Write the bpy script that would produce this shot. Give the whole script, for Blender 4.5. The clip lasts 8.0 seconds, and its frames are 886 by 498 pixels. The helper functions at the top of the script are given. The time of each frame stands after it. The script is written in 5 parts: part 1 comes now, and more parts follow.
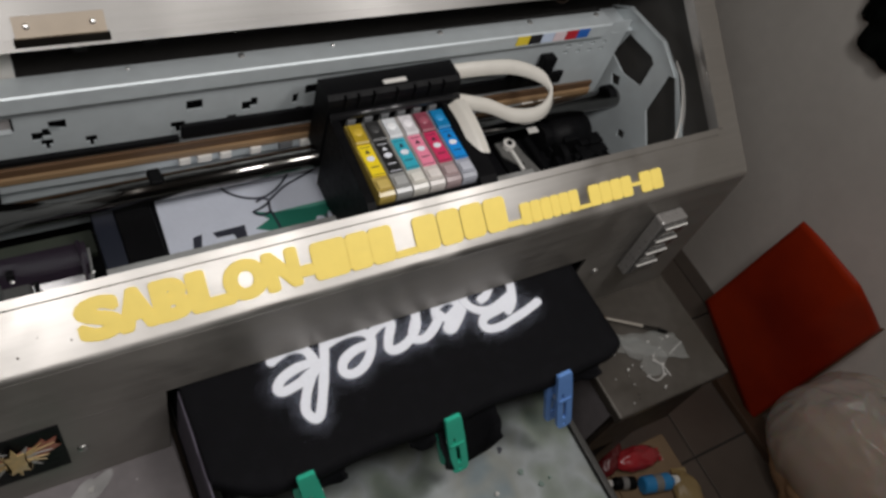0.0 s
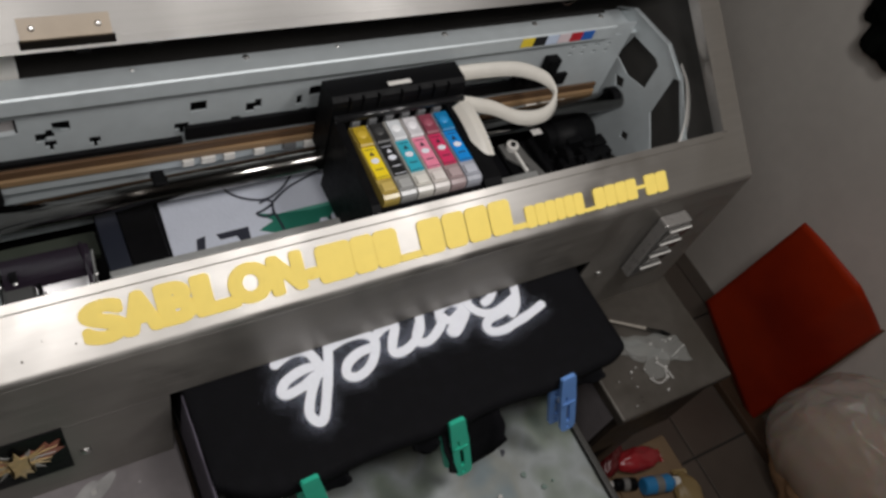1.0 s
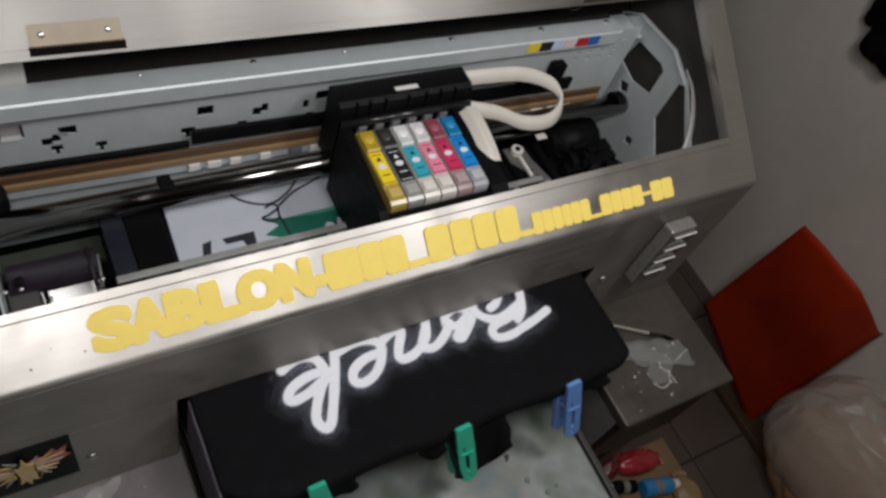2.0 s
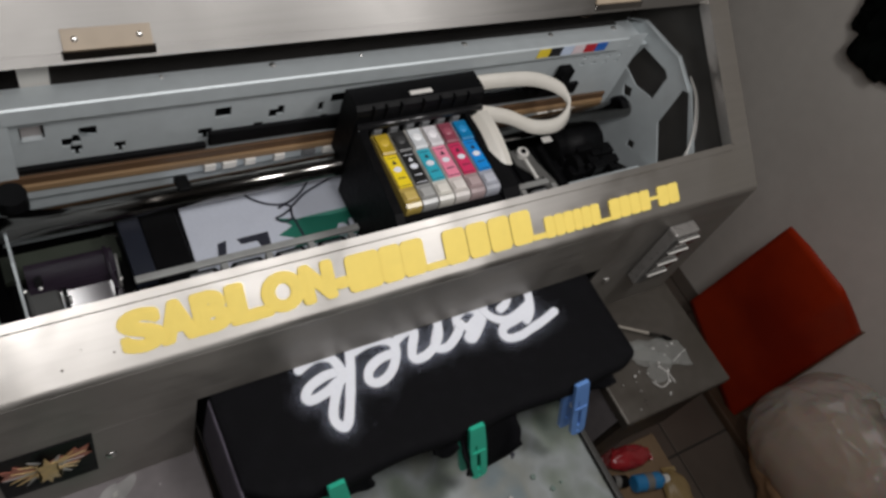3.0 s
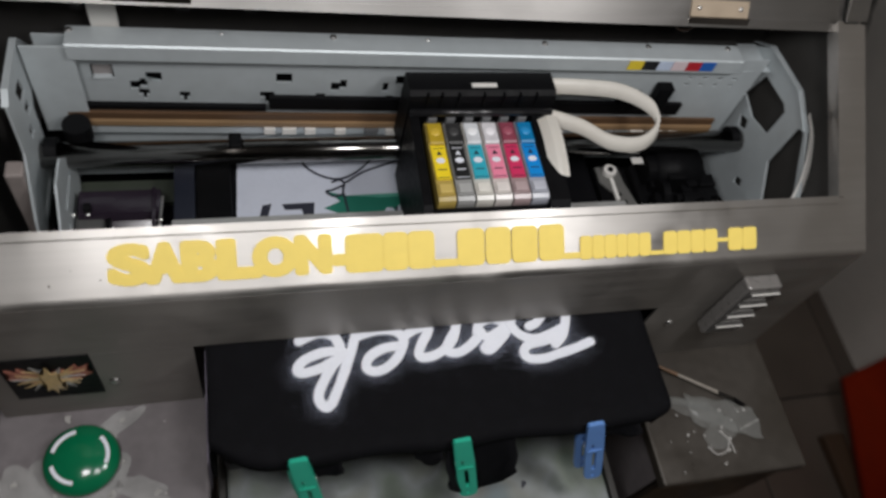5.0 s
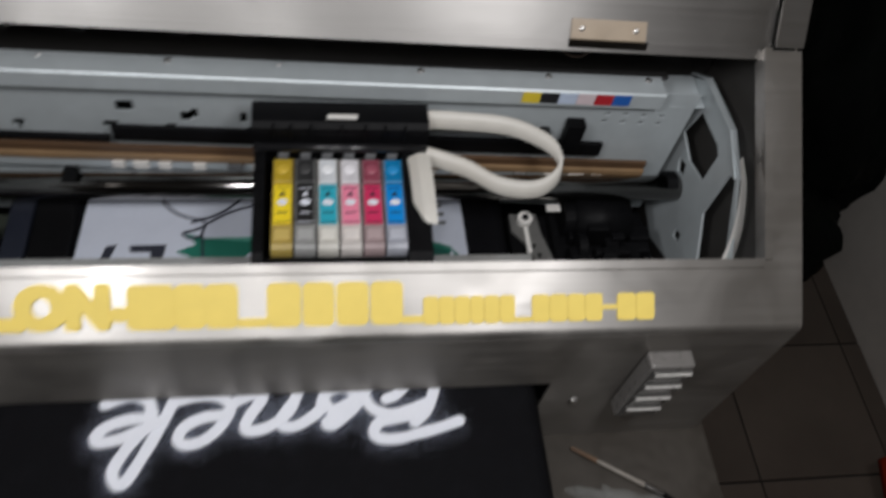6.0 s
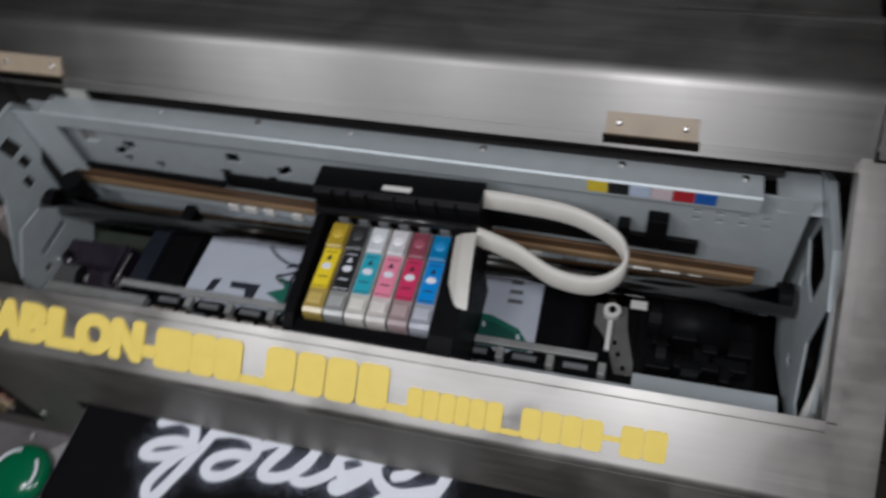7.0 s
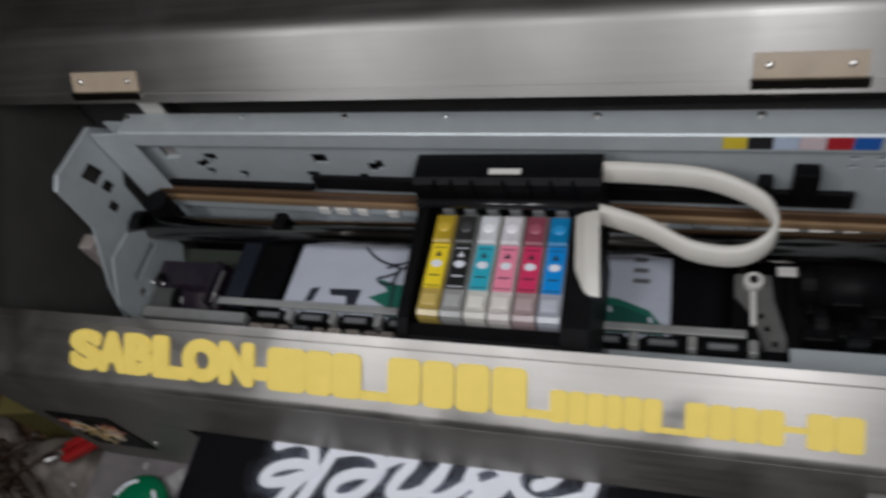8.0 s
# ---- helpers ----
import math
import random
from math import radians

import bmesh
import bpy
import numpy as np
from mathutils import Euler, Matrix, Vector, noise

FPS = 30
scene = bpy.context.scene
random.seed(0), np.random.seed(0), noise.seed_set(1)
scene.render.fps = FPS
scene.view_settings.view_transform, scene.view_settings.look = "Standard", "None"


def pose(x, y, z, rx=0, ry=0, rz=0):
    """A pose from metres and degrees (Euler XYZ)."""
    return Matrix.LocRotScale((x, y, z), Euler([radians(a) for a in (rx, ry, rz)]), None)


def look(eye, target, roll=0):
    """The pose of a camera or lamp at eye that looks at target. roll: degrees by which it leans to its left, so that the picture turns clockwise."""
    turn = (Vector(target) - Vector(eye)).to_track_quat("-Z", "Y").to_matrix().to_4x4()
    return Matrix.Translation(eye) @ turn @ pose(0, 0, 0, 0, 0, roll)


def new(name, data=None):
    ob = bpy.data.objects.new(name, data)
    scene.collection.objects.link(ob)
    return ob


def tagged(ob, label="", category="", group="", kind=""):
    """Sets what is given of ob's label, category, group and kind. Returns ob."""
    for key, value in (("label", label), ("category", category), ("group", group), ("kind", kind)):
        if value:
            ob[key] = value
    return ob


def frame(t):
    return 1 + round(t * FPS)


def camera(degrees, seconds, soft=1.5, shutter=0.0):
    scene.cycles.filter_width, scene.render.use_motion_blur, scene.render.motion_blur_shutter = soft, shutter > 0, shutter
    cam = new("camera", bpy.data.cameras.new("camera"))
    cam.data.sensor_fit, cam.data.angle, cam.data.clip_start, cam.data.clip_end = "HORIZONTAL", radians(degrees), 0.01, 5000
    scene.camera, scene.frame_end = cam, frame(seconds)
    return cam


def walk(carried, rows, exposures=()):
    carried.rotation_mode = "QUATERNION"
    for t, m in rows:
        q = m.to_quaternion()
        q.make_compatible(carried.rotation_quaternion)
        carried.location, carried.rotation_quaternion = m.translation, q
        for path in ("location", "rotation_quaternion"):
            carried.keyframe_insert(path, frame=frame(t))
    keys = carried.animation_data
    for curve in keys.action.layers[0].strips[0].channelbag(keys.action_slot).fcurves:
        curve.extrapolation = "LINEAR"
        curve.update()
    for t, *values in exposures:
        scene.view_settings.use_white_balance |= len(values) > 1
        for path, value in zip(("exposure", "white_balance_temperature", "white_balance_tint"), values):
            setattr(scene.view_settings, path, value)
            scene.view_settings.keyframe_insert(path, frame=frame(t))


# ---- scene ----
cam = camera(60.0, 8.0, soft=2.9, shutter=0.6)
PATH = [
    (0, (-0.1271, -0.2324, 1.2449), (0.3155, 0.1972, 0.4577), 23.50),
    (0.5, (-0.1275, -0.2302, 1.2437), (0.3135, 0.1962, 0.4539), 23.70),
    (1, (-0.1291, -0.2273, 1.2446), (0.3145, 0.1992, 0.4563), 23.92),
    (1.5, (-0.1310, -0.2246, 1.2444), (0.3138, 0.1996, 0.4556), 24.28),
    (3, (-0.1581, -0.2073, 1.2500), (0.3121, 0.1943, 0.4641), 27.38),
    (3.5, (-0.1822, -0.2048, 1.2521), (0.3113, 0.1574, 0.4614), 29.39),
    (4, (-0.2034, -0.1877, 1.2566), (0.3023, 0.1611, 0.4676), 33.05),
    (4.2, (-0.2067, -0.1675, 1.2523), (0.3075, 0.1716, 0.4645), 35.23),
    (5.3, (0.0037, -0.2685, 1.2522), (0.1517, 0.2831, 0.4313), 11.29),
    (5.5, (0.0238, -0.2774, 1.2443), (0.1508, 0.3033, 0.4402), 8.91),
    (5.7, (0.0578, -0.2640, 1.2343), (0.1916, 0.3168, 0.4313), 9.78),
    (5.9, (0.0884, -0.2268, 1.2193), (0.2431, 0.3285, 0.4022), 12.95),
    (6, (0.0999, -0.2099, 1.2160), (0.2565, 0.3360, 0.3929), 12.75),
    (6.3, (0.1279, -0.1796, 1.2101), (0.2099, 0.3775, 0.3837), 4.31),
    (6.5, (0.1547, -0.1604, 1.2083), (0.1463, 0.4147, 0.3902), -1.88),
    (6.7, (0.1943, -0.1514, 1.2044), (0.0671, 0.4239, 0.3964), -8.19),
    (6.9, (0.2398, -0.1593, 1.2211), (0.0154, 0.3872, 0.4143), -13.05),
    (7, (0.2550, -0.1587, 1.2240), (0.0144, 0.3780, 0.4153), -12.38),
    (7.3, (0.2493, -0.1668, 1.2251), (-0.0638, 0.3227, 0.4112), -17.05),
    (7.5, (0.2335, -0.1625, 1.2167), (-0.0383, 0.3318, 0.3910), -13.90),
    (7.7, (0.2230, -0.1486, 1.2115), (-0.0369, 0.3490, 0.3839), -17.45),
    (8, (0.2163, -0.1411, 1.1977), (-0.1035, 0.3602, 0.3937), -25.04),
]
walk(cam, [(t, look(eye, target, roll)) for t, eye, target, roll in PATH],
     exposures=[(0, -0.12, 6450, 10), (1.5, -0.12, 6450, 10), (3.5, -0.10, 6330, 10), (4.0, 0.04, 6280, 10), (5.5, -0.15, 6300, 10), (6.0, -0.18, 6200, 10), (6.6, -0.28, 6100, 10), (7.0, -0.34, 5980, 10), (7.5, -0.39, 6050, 10), (8.0, -0.40, 6080, 10)])

# ---- light ----
world = bpy.data.worlds.new("world")
scene.world = world
world.use_nodes = True
world.node_tree.nodes["Background"].inputs[0].default_value = (0.8, 0.85, 1.0, 1)
world.node_tree.nodes["Background"].inputs[1].default_value = 0.006
scene.view_settings.exposure = 0.0

# three fixed lamps stand in for the phone's moving one, where it lingers
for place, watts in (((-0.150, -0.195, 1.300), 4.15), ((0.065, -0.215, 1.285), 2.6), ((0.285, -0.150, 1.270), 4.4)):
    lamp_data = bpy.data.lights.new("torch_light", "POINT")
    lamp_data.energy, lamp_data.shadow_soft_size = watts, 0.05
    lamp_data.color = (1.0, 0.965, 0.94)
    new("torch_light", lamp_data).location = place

Z0 = 0.12          # floor to the datum of the machine
TILE = 0.25
SLOPE = 0.68      # rise of the sloping deck


# ---- materials ----
def mat(name, colour, rough=0.5, metal=0.0, grain=0.0, scale=60.0, stains=0.0, stain_colour=None, bump=0.0, stretch=(1, 1, 1), alpha=1.0, transmission=0.0, spread=0.0, gloss=0.5, smudge=0.0):
    """A node material: base colour varied by fine grain and by large stains, with bump."""
    m = bpy.data.materials.new(name)
    m.use_nodes = True
    nt = m.node_tree
    p = nt.nodes["Principled BSDF"]
    link = nt.links.new
    p.inputs["Roughness"].default_value = rough
    p.inputs["Metallic"].default_value = metal
    p.inputs["Specular IOR Level"].default_value = gloss
    p.inputs["Transmission Weight"].default_value = transmission
    p.inputs["Alpha"].default_value = alpha
    c = (*colour, 1)
    p.inputs["Base Color"].default_value = c
    tc = nt.nodes.new("ShaderNodeTexCoord")
    mp = nt.nodes.new("ShaderNodeMapping")
    mp.inputs["Scale"].default_value = stretch
    link(tc.outputs["Object"], mp.inputs["Vector"])
    n1 = nt.nodes.new("ShaderNodeTexNoise")
    n1.inputs["Scale"].default_value, n1.inputs["Detail"].default_value = scale, 5.0
    link(mp.outputs[0], n1.inputs["Vector"])
    out = None
    if grain:
        mx = nt.nodes.new("ShaderNodeMix")
        mx.data_type = "RGBA"
        mx.inputs["A"].default_value = tuple(max(0, v * (1 - grain)) for v in colour) + (1,)
        mx.inputs["B"].default_value = tuple(min(1, v * (1 + grain)) for v in colour) + (1,)
        link(n1.outputs["Fac"], mx.inputs["Factor"])
        out = mx.outputs["Result"]
        rr = nt.nodes.new("ShaderNodeMapRange")
        rr.inputs["To Min"].default_value = max(0.02, rough * (1 - grain))
        rr.inputs["To Max"].default_value = min(1.0, rough * (1 + grain))
        link(n1.outputs["Fac"], rr.inputs["Value"])
        link(rr.outputs[0], p.inputs["Roughness"])
    if smudge:
        n4 = nt.nodes.new("ShaderNodeTexNoise")
        n4.inputs["Scale"].default_value, n4.inputs["Detail"].default_value, n4.inputs["Distortion"].default_value = 16.0, 4.0, 0.8
        link(tc.outputs["Object"], n4.inputs["Vector"])
        sm = nt.nodes.new("ShaderNodeMapRange")
        sm.inputs["From Min"].default_value, sm.inputs["From Max"].default_value = 0.3, 0.7
        sm.inputs["To Min"].default_value, sm.inputs["To Max"].default_value = -smudge / 2, smudge / 2
        link(n4.outputs["Fac"], sm.inputs["Value"])
        ad = nt.nodes.new("ShaderNodeMath")
        ad.operation = "ADD"
        link(rr.outputs[0], ad.inputs[0])
        link(sm.outputs[0], ad.inputs[1])
        link(ad.outputs[0], p.inputs["Roughness"])
    if stains:
        n2 = nt.nodes.new("ShaderNodeTexNoise")
        n2.inputs["Scale"].default_value, n2.inputs["Detail"].default_value = scale / 9, 6.0
        link(tc.outputs["Object"], n2.inputs["Vector"])
        ramp = nt.nodes.new("ShaderNodeValToRGB")
        ramp.color_ramp.elements[0].position, ramp.color_ramp.elements[1].position = 0.48, 0.68
        link(n2.outputs["Fac"], ramp.inputs["Fac"])
        ml = nt.nodes.new("ShaderNodeMath")
        ml.operation = "MULTIPLY"
        ml.inputs[1].default_value = stains
        link(ramp.outputs["Color"], ml.inputs[0])
        m2 = nt.nodes.new("ShaderNodeMix")
        m2.data_type = "RGBA"
        link(ml.outputs[0], m2.inputs["Factor"])
        if out:
            link(out, m2.inputs["A"])
        else:
            m2.inputs["A"].default_value = c
        m2.inputs["B"].default_value = (*(stain_colour or tuple(v * 0.4 for v in colour)), 1)
        out = m2.outputs["Result"]
    if spread:
        oi = nt.nodes.new("ShaderNodeObjectInfo")
        hs = nt.nodes.new("ShaderNodeHueSaturation")
        mr = nt.nodes.new("ShaderNodeMapRange")
        mr.inputs["To Min"].default_value, mr.inputs["To Max"].default_value = 1 - spread, 1 + spread
        link(oi.outputs["Random"], mr.inputs["Value"])
        link(mr.outputs[0], hs.inputs["Value"])
        if out:
            link(out, hs.inputs["Color"])
        else:
            hs.inputs["Color"].default_value = c
        out = hs.outputs["Color"]
    if out:
        link(out, p.inputs["Base Color"])
    if bump:
        b = nt.nodes.new("ShaderNodeBump")
        b.inputs["Strength"].default_value, b.inputs["Distance"].default_value = bump, 0.002
        link(n1.outputs["Fac"], b.inputs["Height"])
        link(b.outputs[0], p.inputs["Normal"])
    return m


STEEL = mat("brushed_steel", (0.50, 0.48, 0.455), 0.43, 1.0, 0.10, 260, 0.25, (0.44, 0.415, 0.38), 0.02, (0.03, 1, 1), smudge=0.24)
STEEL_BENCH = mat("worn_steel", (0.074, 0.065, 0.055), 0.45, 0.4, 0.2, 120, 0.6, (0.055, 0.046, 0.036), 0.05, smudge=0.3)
# aprons: bench steel darkened for the shade below the top, with reddish mottling
APRON = mat("shaded_apron_steel", (0.032, 0.024, 0.018), 0.5, 0.2, 0.25, 90, 0.6, (0.055, 0.020, 0.015), 0.05)
PALE_BENCH = mat("pale_steel", (0.215, 0.195, 0.20), 0.5, 0.3, 0.2, 120, 0.6, (0.15, 0.135, 0.14), 0.05, smudge=0.3)
# lid steel: STEEL darkened and roughened to hold down its lamp glare
LID_STEEL = mat("darkened_brushed_steel", (0.275, 0.266, 0.254), 0.45, 1.0, 0.12, 260, 0.3, (0.26, 0.25, 0.238), 0.008, (0.03, 1, 1), smudge=0.10)
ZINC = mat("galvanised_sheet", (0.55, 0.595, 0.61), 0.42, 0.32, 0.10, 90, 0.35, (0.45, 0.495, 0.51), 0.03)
# upright face: STEEL with the shade of that side put into its colour
FACE_STEEL = mat("shaded_brushed_steel", (0.285, 0.269, 0.249), 0.54, 1.0, 0.12, 260, 0.35, (0.28, 0.262, 0.238), 0.02, (0.03, 1, 1), smudge=0.16)
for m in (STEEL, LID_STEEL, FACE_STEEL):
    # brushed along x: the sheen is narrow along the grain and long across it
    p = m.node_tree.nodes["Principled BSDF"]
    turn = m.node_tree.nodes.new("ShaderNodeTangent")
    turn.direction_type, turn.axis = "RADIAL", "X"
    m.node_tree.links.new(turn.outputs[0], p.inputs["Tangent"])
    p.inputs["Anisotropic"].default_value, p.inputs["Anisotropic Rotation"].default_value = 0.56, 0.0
BLACK = mat("black_plastic", (0.004, 0.004, 0.0045), 0.5, 0, 0.3, 200, 0.3, (0.008, 0.008, 0.009), 0.05, gloss=0.10)
ROD = mat("oiled_steel_rod", (0.27, 0.26, 0.25), 0.13, 1.0, 0.15, 200, 0.4, (0.08, 0.074, 0.068), 0.0, (0.05, 1, 1))
COPPER = mat("brown_guide_strip", (0.15, 0.085, 0.046), 0.35, 0.3, 0.25, 150, 0.5, (0.10, 0.065, 0.042), 0.03, (0.1, 1, 1))
CLOTH = mat("black_jersey", (0.0030, 0.0030, 0.0040), 0.95, 0, 0.4, 900, 0.3, (0.006, 0.006, 0.008), 0.35, gloss=0.12)
INK_WHITE = mat("white_ink", (0.80, 0.82, 0.88), 0.6, 0, 0.06, 400, 0.2, (0.68, 0.70, 0.76), 0.2)
YELLOW = mat("yellow_vinyl", (0.84, 0.65, 0.15), 0.5, 0, 0.06, 120, 0.2, (0.76, 0.57, 0.11), 0.05, gloss=0.3)


def smeared(name, colours, scale, rough):
    """Paint smeared over paint: two noises pick among the colours."""
    m = mat(name, colours[0], rough, 0, 0.1, 90, 0, None, 0.06)
    nt = m.node_tree
    p = nt.nodes["Principled BSDF"]
    tc = nt.nodes.new("ShaderNodeTexCoord")
    n1 = nt.nodes.new("ShaderNodeTexNoise")
    n1.inputs["Scale"].default_value, n1.inputs["Detail"].default_value, n1.inputs["Distortion"].default_value = scale, 2.5, 0.15
    nt.links.new(tc.outputs["Object"], n1.inputs["Vector"])
    ramp = nt.nodes.new("ShaderNodeValToRGB")
    els = ramp.color_ramp.elements
    for k, c in enumerate(colours):
        pos = 0.30 + 0.40 * k / (len(colours) - 1)
        e = els[0] if k == 0 else els[1] if k == 1 else els.new(pos)
        e.position, e.color = pos, (*c, 1)
    nt.links.new(n1.outputs["Fac"], ramp.inputs["Fac"])
    n2 = nt.nodes.new("ShaderNodeTexNoise")
    n2.inputs["Scale"].default_value, n2.inputs["Detail"].default_value = scale * 5, 5.0
    nt.links.new(tc.outputs["Object"], n2.inputs["Vector"])
    hs = nt.nodes.new("ShaderNodeHueSaturation")
    mr = nt.nodes.new("ShaderNodeMapRange")
    mr.inputs["To Min"].default_value, mr.inputs["To Max"].default_value = 0.72, 1.28
    nt.links.new(n2.outputs["Fac"], mr.inputs["Value"])
    nt.links.new(mr.outputs[0], hs.inputs["Value"])
    nt.links.new(ramp.outputs["Color"], hs.inputs["Color"])
    nt.links.new(hs.outputs["Color"], p.inputs["Base Color"])
    return m


BOARD = smeared("stained_board", ((0.045, 0.062, 0.048), (0.10, 0.135, 0.145), (0.165, 0.175, 0.155), (0.22, 0.24, 0.24), (0.135, 0.16, 0.13), (0.07, 0.095, 0.08)), 14, 0.40)
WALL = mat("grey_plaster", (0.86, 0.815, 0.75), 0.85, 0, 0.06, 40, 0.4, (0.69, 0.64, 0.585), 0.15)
# dark copy of the plaster for unseen walls and ceiling, cutting bounced light
DIM = mat("darkened_plaster", (0.20, 0.185, 0.17), 0.9, 0, 0.1, 40, 0.4, (0.15, 0.14, 0.13), 0.15)
TILES = mat("floor_tile", (0.165, 0.136, 0.112), 0.45, 0, 0.12, 30, 0.6, (0.095, 0.076, 0.062), 0.05, spread=0.12)
GROUT = mat("grout", (0.06, 0.055, 0.05), 0.9, 0, 0.2, 80, 0.3)
CLEAR = mat("cloudy_clear_plastic", (0.20, 0.19, 0.18), 0.28, 0.2, 0.15, 140, 0.3, (0.14, 0.135, 0.125), 0.05)
GREY = mat("grey_plastic", (0.17, 0.175, 0.18), 0.45, 0, 0.2, 120, 0.4, (0.10, 0.10, 0.105), 0.05)
WHITE = mat("white_plastic", (0.74, 0.72, 0.68), 0.45, 0, 0.06, 80, 0.3, (0.60, 0.57, 0.52), 0.04)
TAPE = mat("aged_brown_tape", (0.42, 0.34, 0.25), 0.38, 0, 0.2, 80, 0.5, (0.27, 0.19, 0.11), 0.08, alpha=0.72)
CHROME = mat("bright_screw", (0.70, 0.69, 0.67), 0.36, 1.0, 0.15, 300)
PALE = mat("pale_print", (0.55, 0.58, 0.66), 0.7, 0, 0.05, 400, 0.25, (0.47, 0.50, 0.58), 0.15)
DEEP_GREEN = mat("deep_green_ink", (0.004, 0.075, 0.055), 0.6, 0, 0.35, 60, 0.6, (0.003, 0.045, 0.033), 0.1, (0.4, 1, 1))
PALE_GREEN = mat("pale_green_ink", (0.075, 0.30, 0.23), 0.6, 0, 0.3, 60, 0.6, (0.03, 0.20, 0.15), 0.1, (0.4, 1, 1))
GREEN_INK = mat("green_ink", (0.010, 0.14, 0.095), 0.6, 0, 0.35, 60, 0.6, (0.004, 0.07, 0.048), 0.1, (0.4, 1, 1))
DARK_INK = mat("dark_ink", (0.020, 0.022, 0.035), 0.6, 0, 0.2, 200)
PEG_GREEN = mat("green_peg_plastic", (0.03, 0.44, 0.29), 0.38, 0, 0.12, 120, 0.3, (0.01, 0.28, 0.18), 0.05)
PEG_BLUE = mat("blue_peg_plastic", (0.13, 0.27, 0.60), 0.38, 0, 0.12, 120, 0.3, (0.08, 0.17, 0.43), 0.05)
BUTTON = mat("green_enamel", (0.005, 0.155, 0.065), 0.16, 0, 0.15, 60, 0.4, (0.004, 0.10, 0.045))
PAINT = mat("dried_white_paint", (0.40, 0.39, 0.37), 0.6, 0, 0.15, 120, 0.4, (0.30, 0.28, 0.26), 0.2)
SPILL = mat("thin_grey_paint", (0.20, 0.195, 0.185), 0.4, 0, 0.2, 90, 0.6, (0.15, 0.14, 0.13), 0.1)
WOOD = mat("brown_wood", (0.17, 0.10, 0.055), 0.55, 0, 0.3, 60, 0.4, (0.09, 0.05, 0.03), 0.15, (1, 0.06, 1))
CARD = mat("cardboard", (0.20, 0.13, 0.072), 0.85, 0, 0.2, 60, 0.6, (0.12, 0.075, 0.04), 0.1)
OLIVE = mat("olive_card", (0.20, 0.17, 0.05), 0.7, 0, 0.15, 40, 0.5, (0.12, 0.10, 0.035), 0.1)
BAG = mat("milky_plastic_bag", (0.82, 0.74, 0.67), 0.30, 0, 0.08, 26, 0.3, (0.68, 0.55, 0.45), 0.06, alpha=0.56)
BAG.node_tree.nodes["Principled BSDF"].inputs["Subsurface Weight"].default_value = 0.5
BAG.node_tree.nodes["Principled BSDF"].inputs["Subsurface Scale"].default_value = 0.02
RAG = mat("pale_rag", (0.36, 0.32, 0.28), 0.9, 0, 0.15, 60, 0.5, (0.28, 0.22, 0.18), 0.3)
DARK_CLOTH = mat("dark_cloth", (0.004, 0.005, 0.0045), 0.95, 0, 0.4, 60, 0.4, (0.008, 0.012, 0.010), 0.3, gloss=0.1)
MAROON = mat("maroon_cloth", (0.16, 0.012, 0.012), 0.9, 0, 0.3, 60, 0.3, (0.09, 0.008, 0.008), 0.3)
CABLE = mat("brown_cable", (0.05, 0.03, 0.02), 0.5, 0, 0.2, 100)
RED_P = mat("red_plastic", (0.50, 0.02, 0.02), 0.35, 0, 0.15, 80, 0.3, (0.36, 0.015, 0.015), 0.05)
BLUE_P = mat("blue_plastic", (0.03, 0.22, 0.48), 0.35, 0, 0.15, 80, 0.3, (0.02, 0.15, 0.35), 0.05)
RED = mat("red_plastic_sheet", (0.50, 0.036, 0.005), 0.5, 0, 0.12, 30, 0.7, (0.24, 0.010, 0.002), 0.15, gloss=0.25)


# ---- helpers of this scene ----
def thing(name, label, category, x=0, y=0, z=0, rz=0, group=""):
    ob = new(name)
    ob.matrix_world = pose(x, y, z + Z0, 0, 0, rz)
    ob.empty_display_size = 0.05
    return tagged(ob, label, category, group)


def part(name, bm, material, parent, label="", smooth=False):
    me = bpy.data.meshes.new(name)
    bmesh.ops.recalc_face_normals(bm, faces=bm.faces)
    bm.to_mesh(me)
    bm.free()
    me.materials.append(material)
    if smooth:
        for f in me.polygons:
            f.use_smooth = True
    ob = new(name, me)
    ob.parent = parent
    if parent is None:
        ob.location.z = Z0
    return tagged(ob, label)


def structure(name, bm, material, label, category):
    ob = part(name, bm, material, None)
    return tagged(ob, label, category, kind="structure")


def box(bm, x0, x1, y0, y1, z0, z1, bevel=0.0, m=None):
    vs = [bm.verts.new((x, y, z)) for z in (z0, z1) for y in (y0, y1) for x in (x0, x1)]
    fs = [bm.faces.new([vs[i] for i in q]) for q in ((0, 2, 3, 1), (4, 5, 7, 6), (0, 1, 5, 4), (2, 6, 7, 3), (0, 4, 6, 2), (1, 3, 7, 5))]
    if bevel:
        es = list({e for f in fs for e in f.edges})
        r = bmesh.ops.bevel(bm, geom=es, offset=bevel, segments=2, affect="EDGES", profile=0.5)
        vs = list({v for f in r["faces"] for v in f.verts} | {v for v in vs if v.is_valid})
    if m is not None:
        bmesh.ops.transform(bm, matrix=m, verts=vs)
    return vs


def boxed(*args, **kw):
    bm = bmesh.new()
    box(bm, *args, **kw)
    return bm


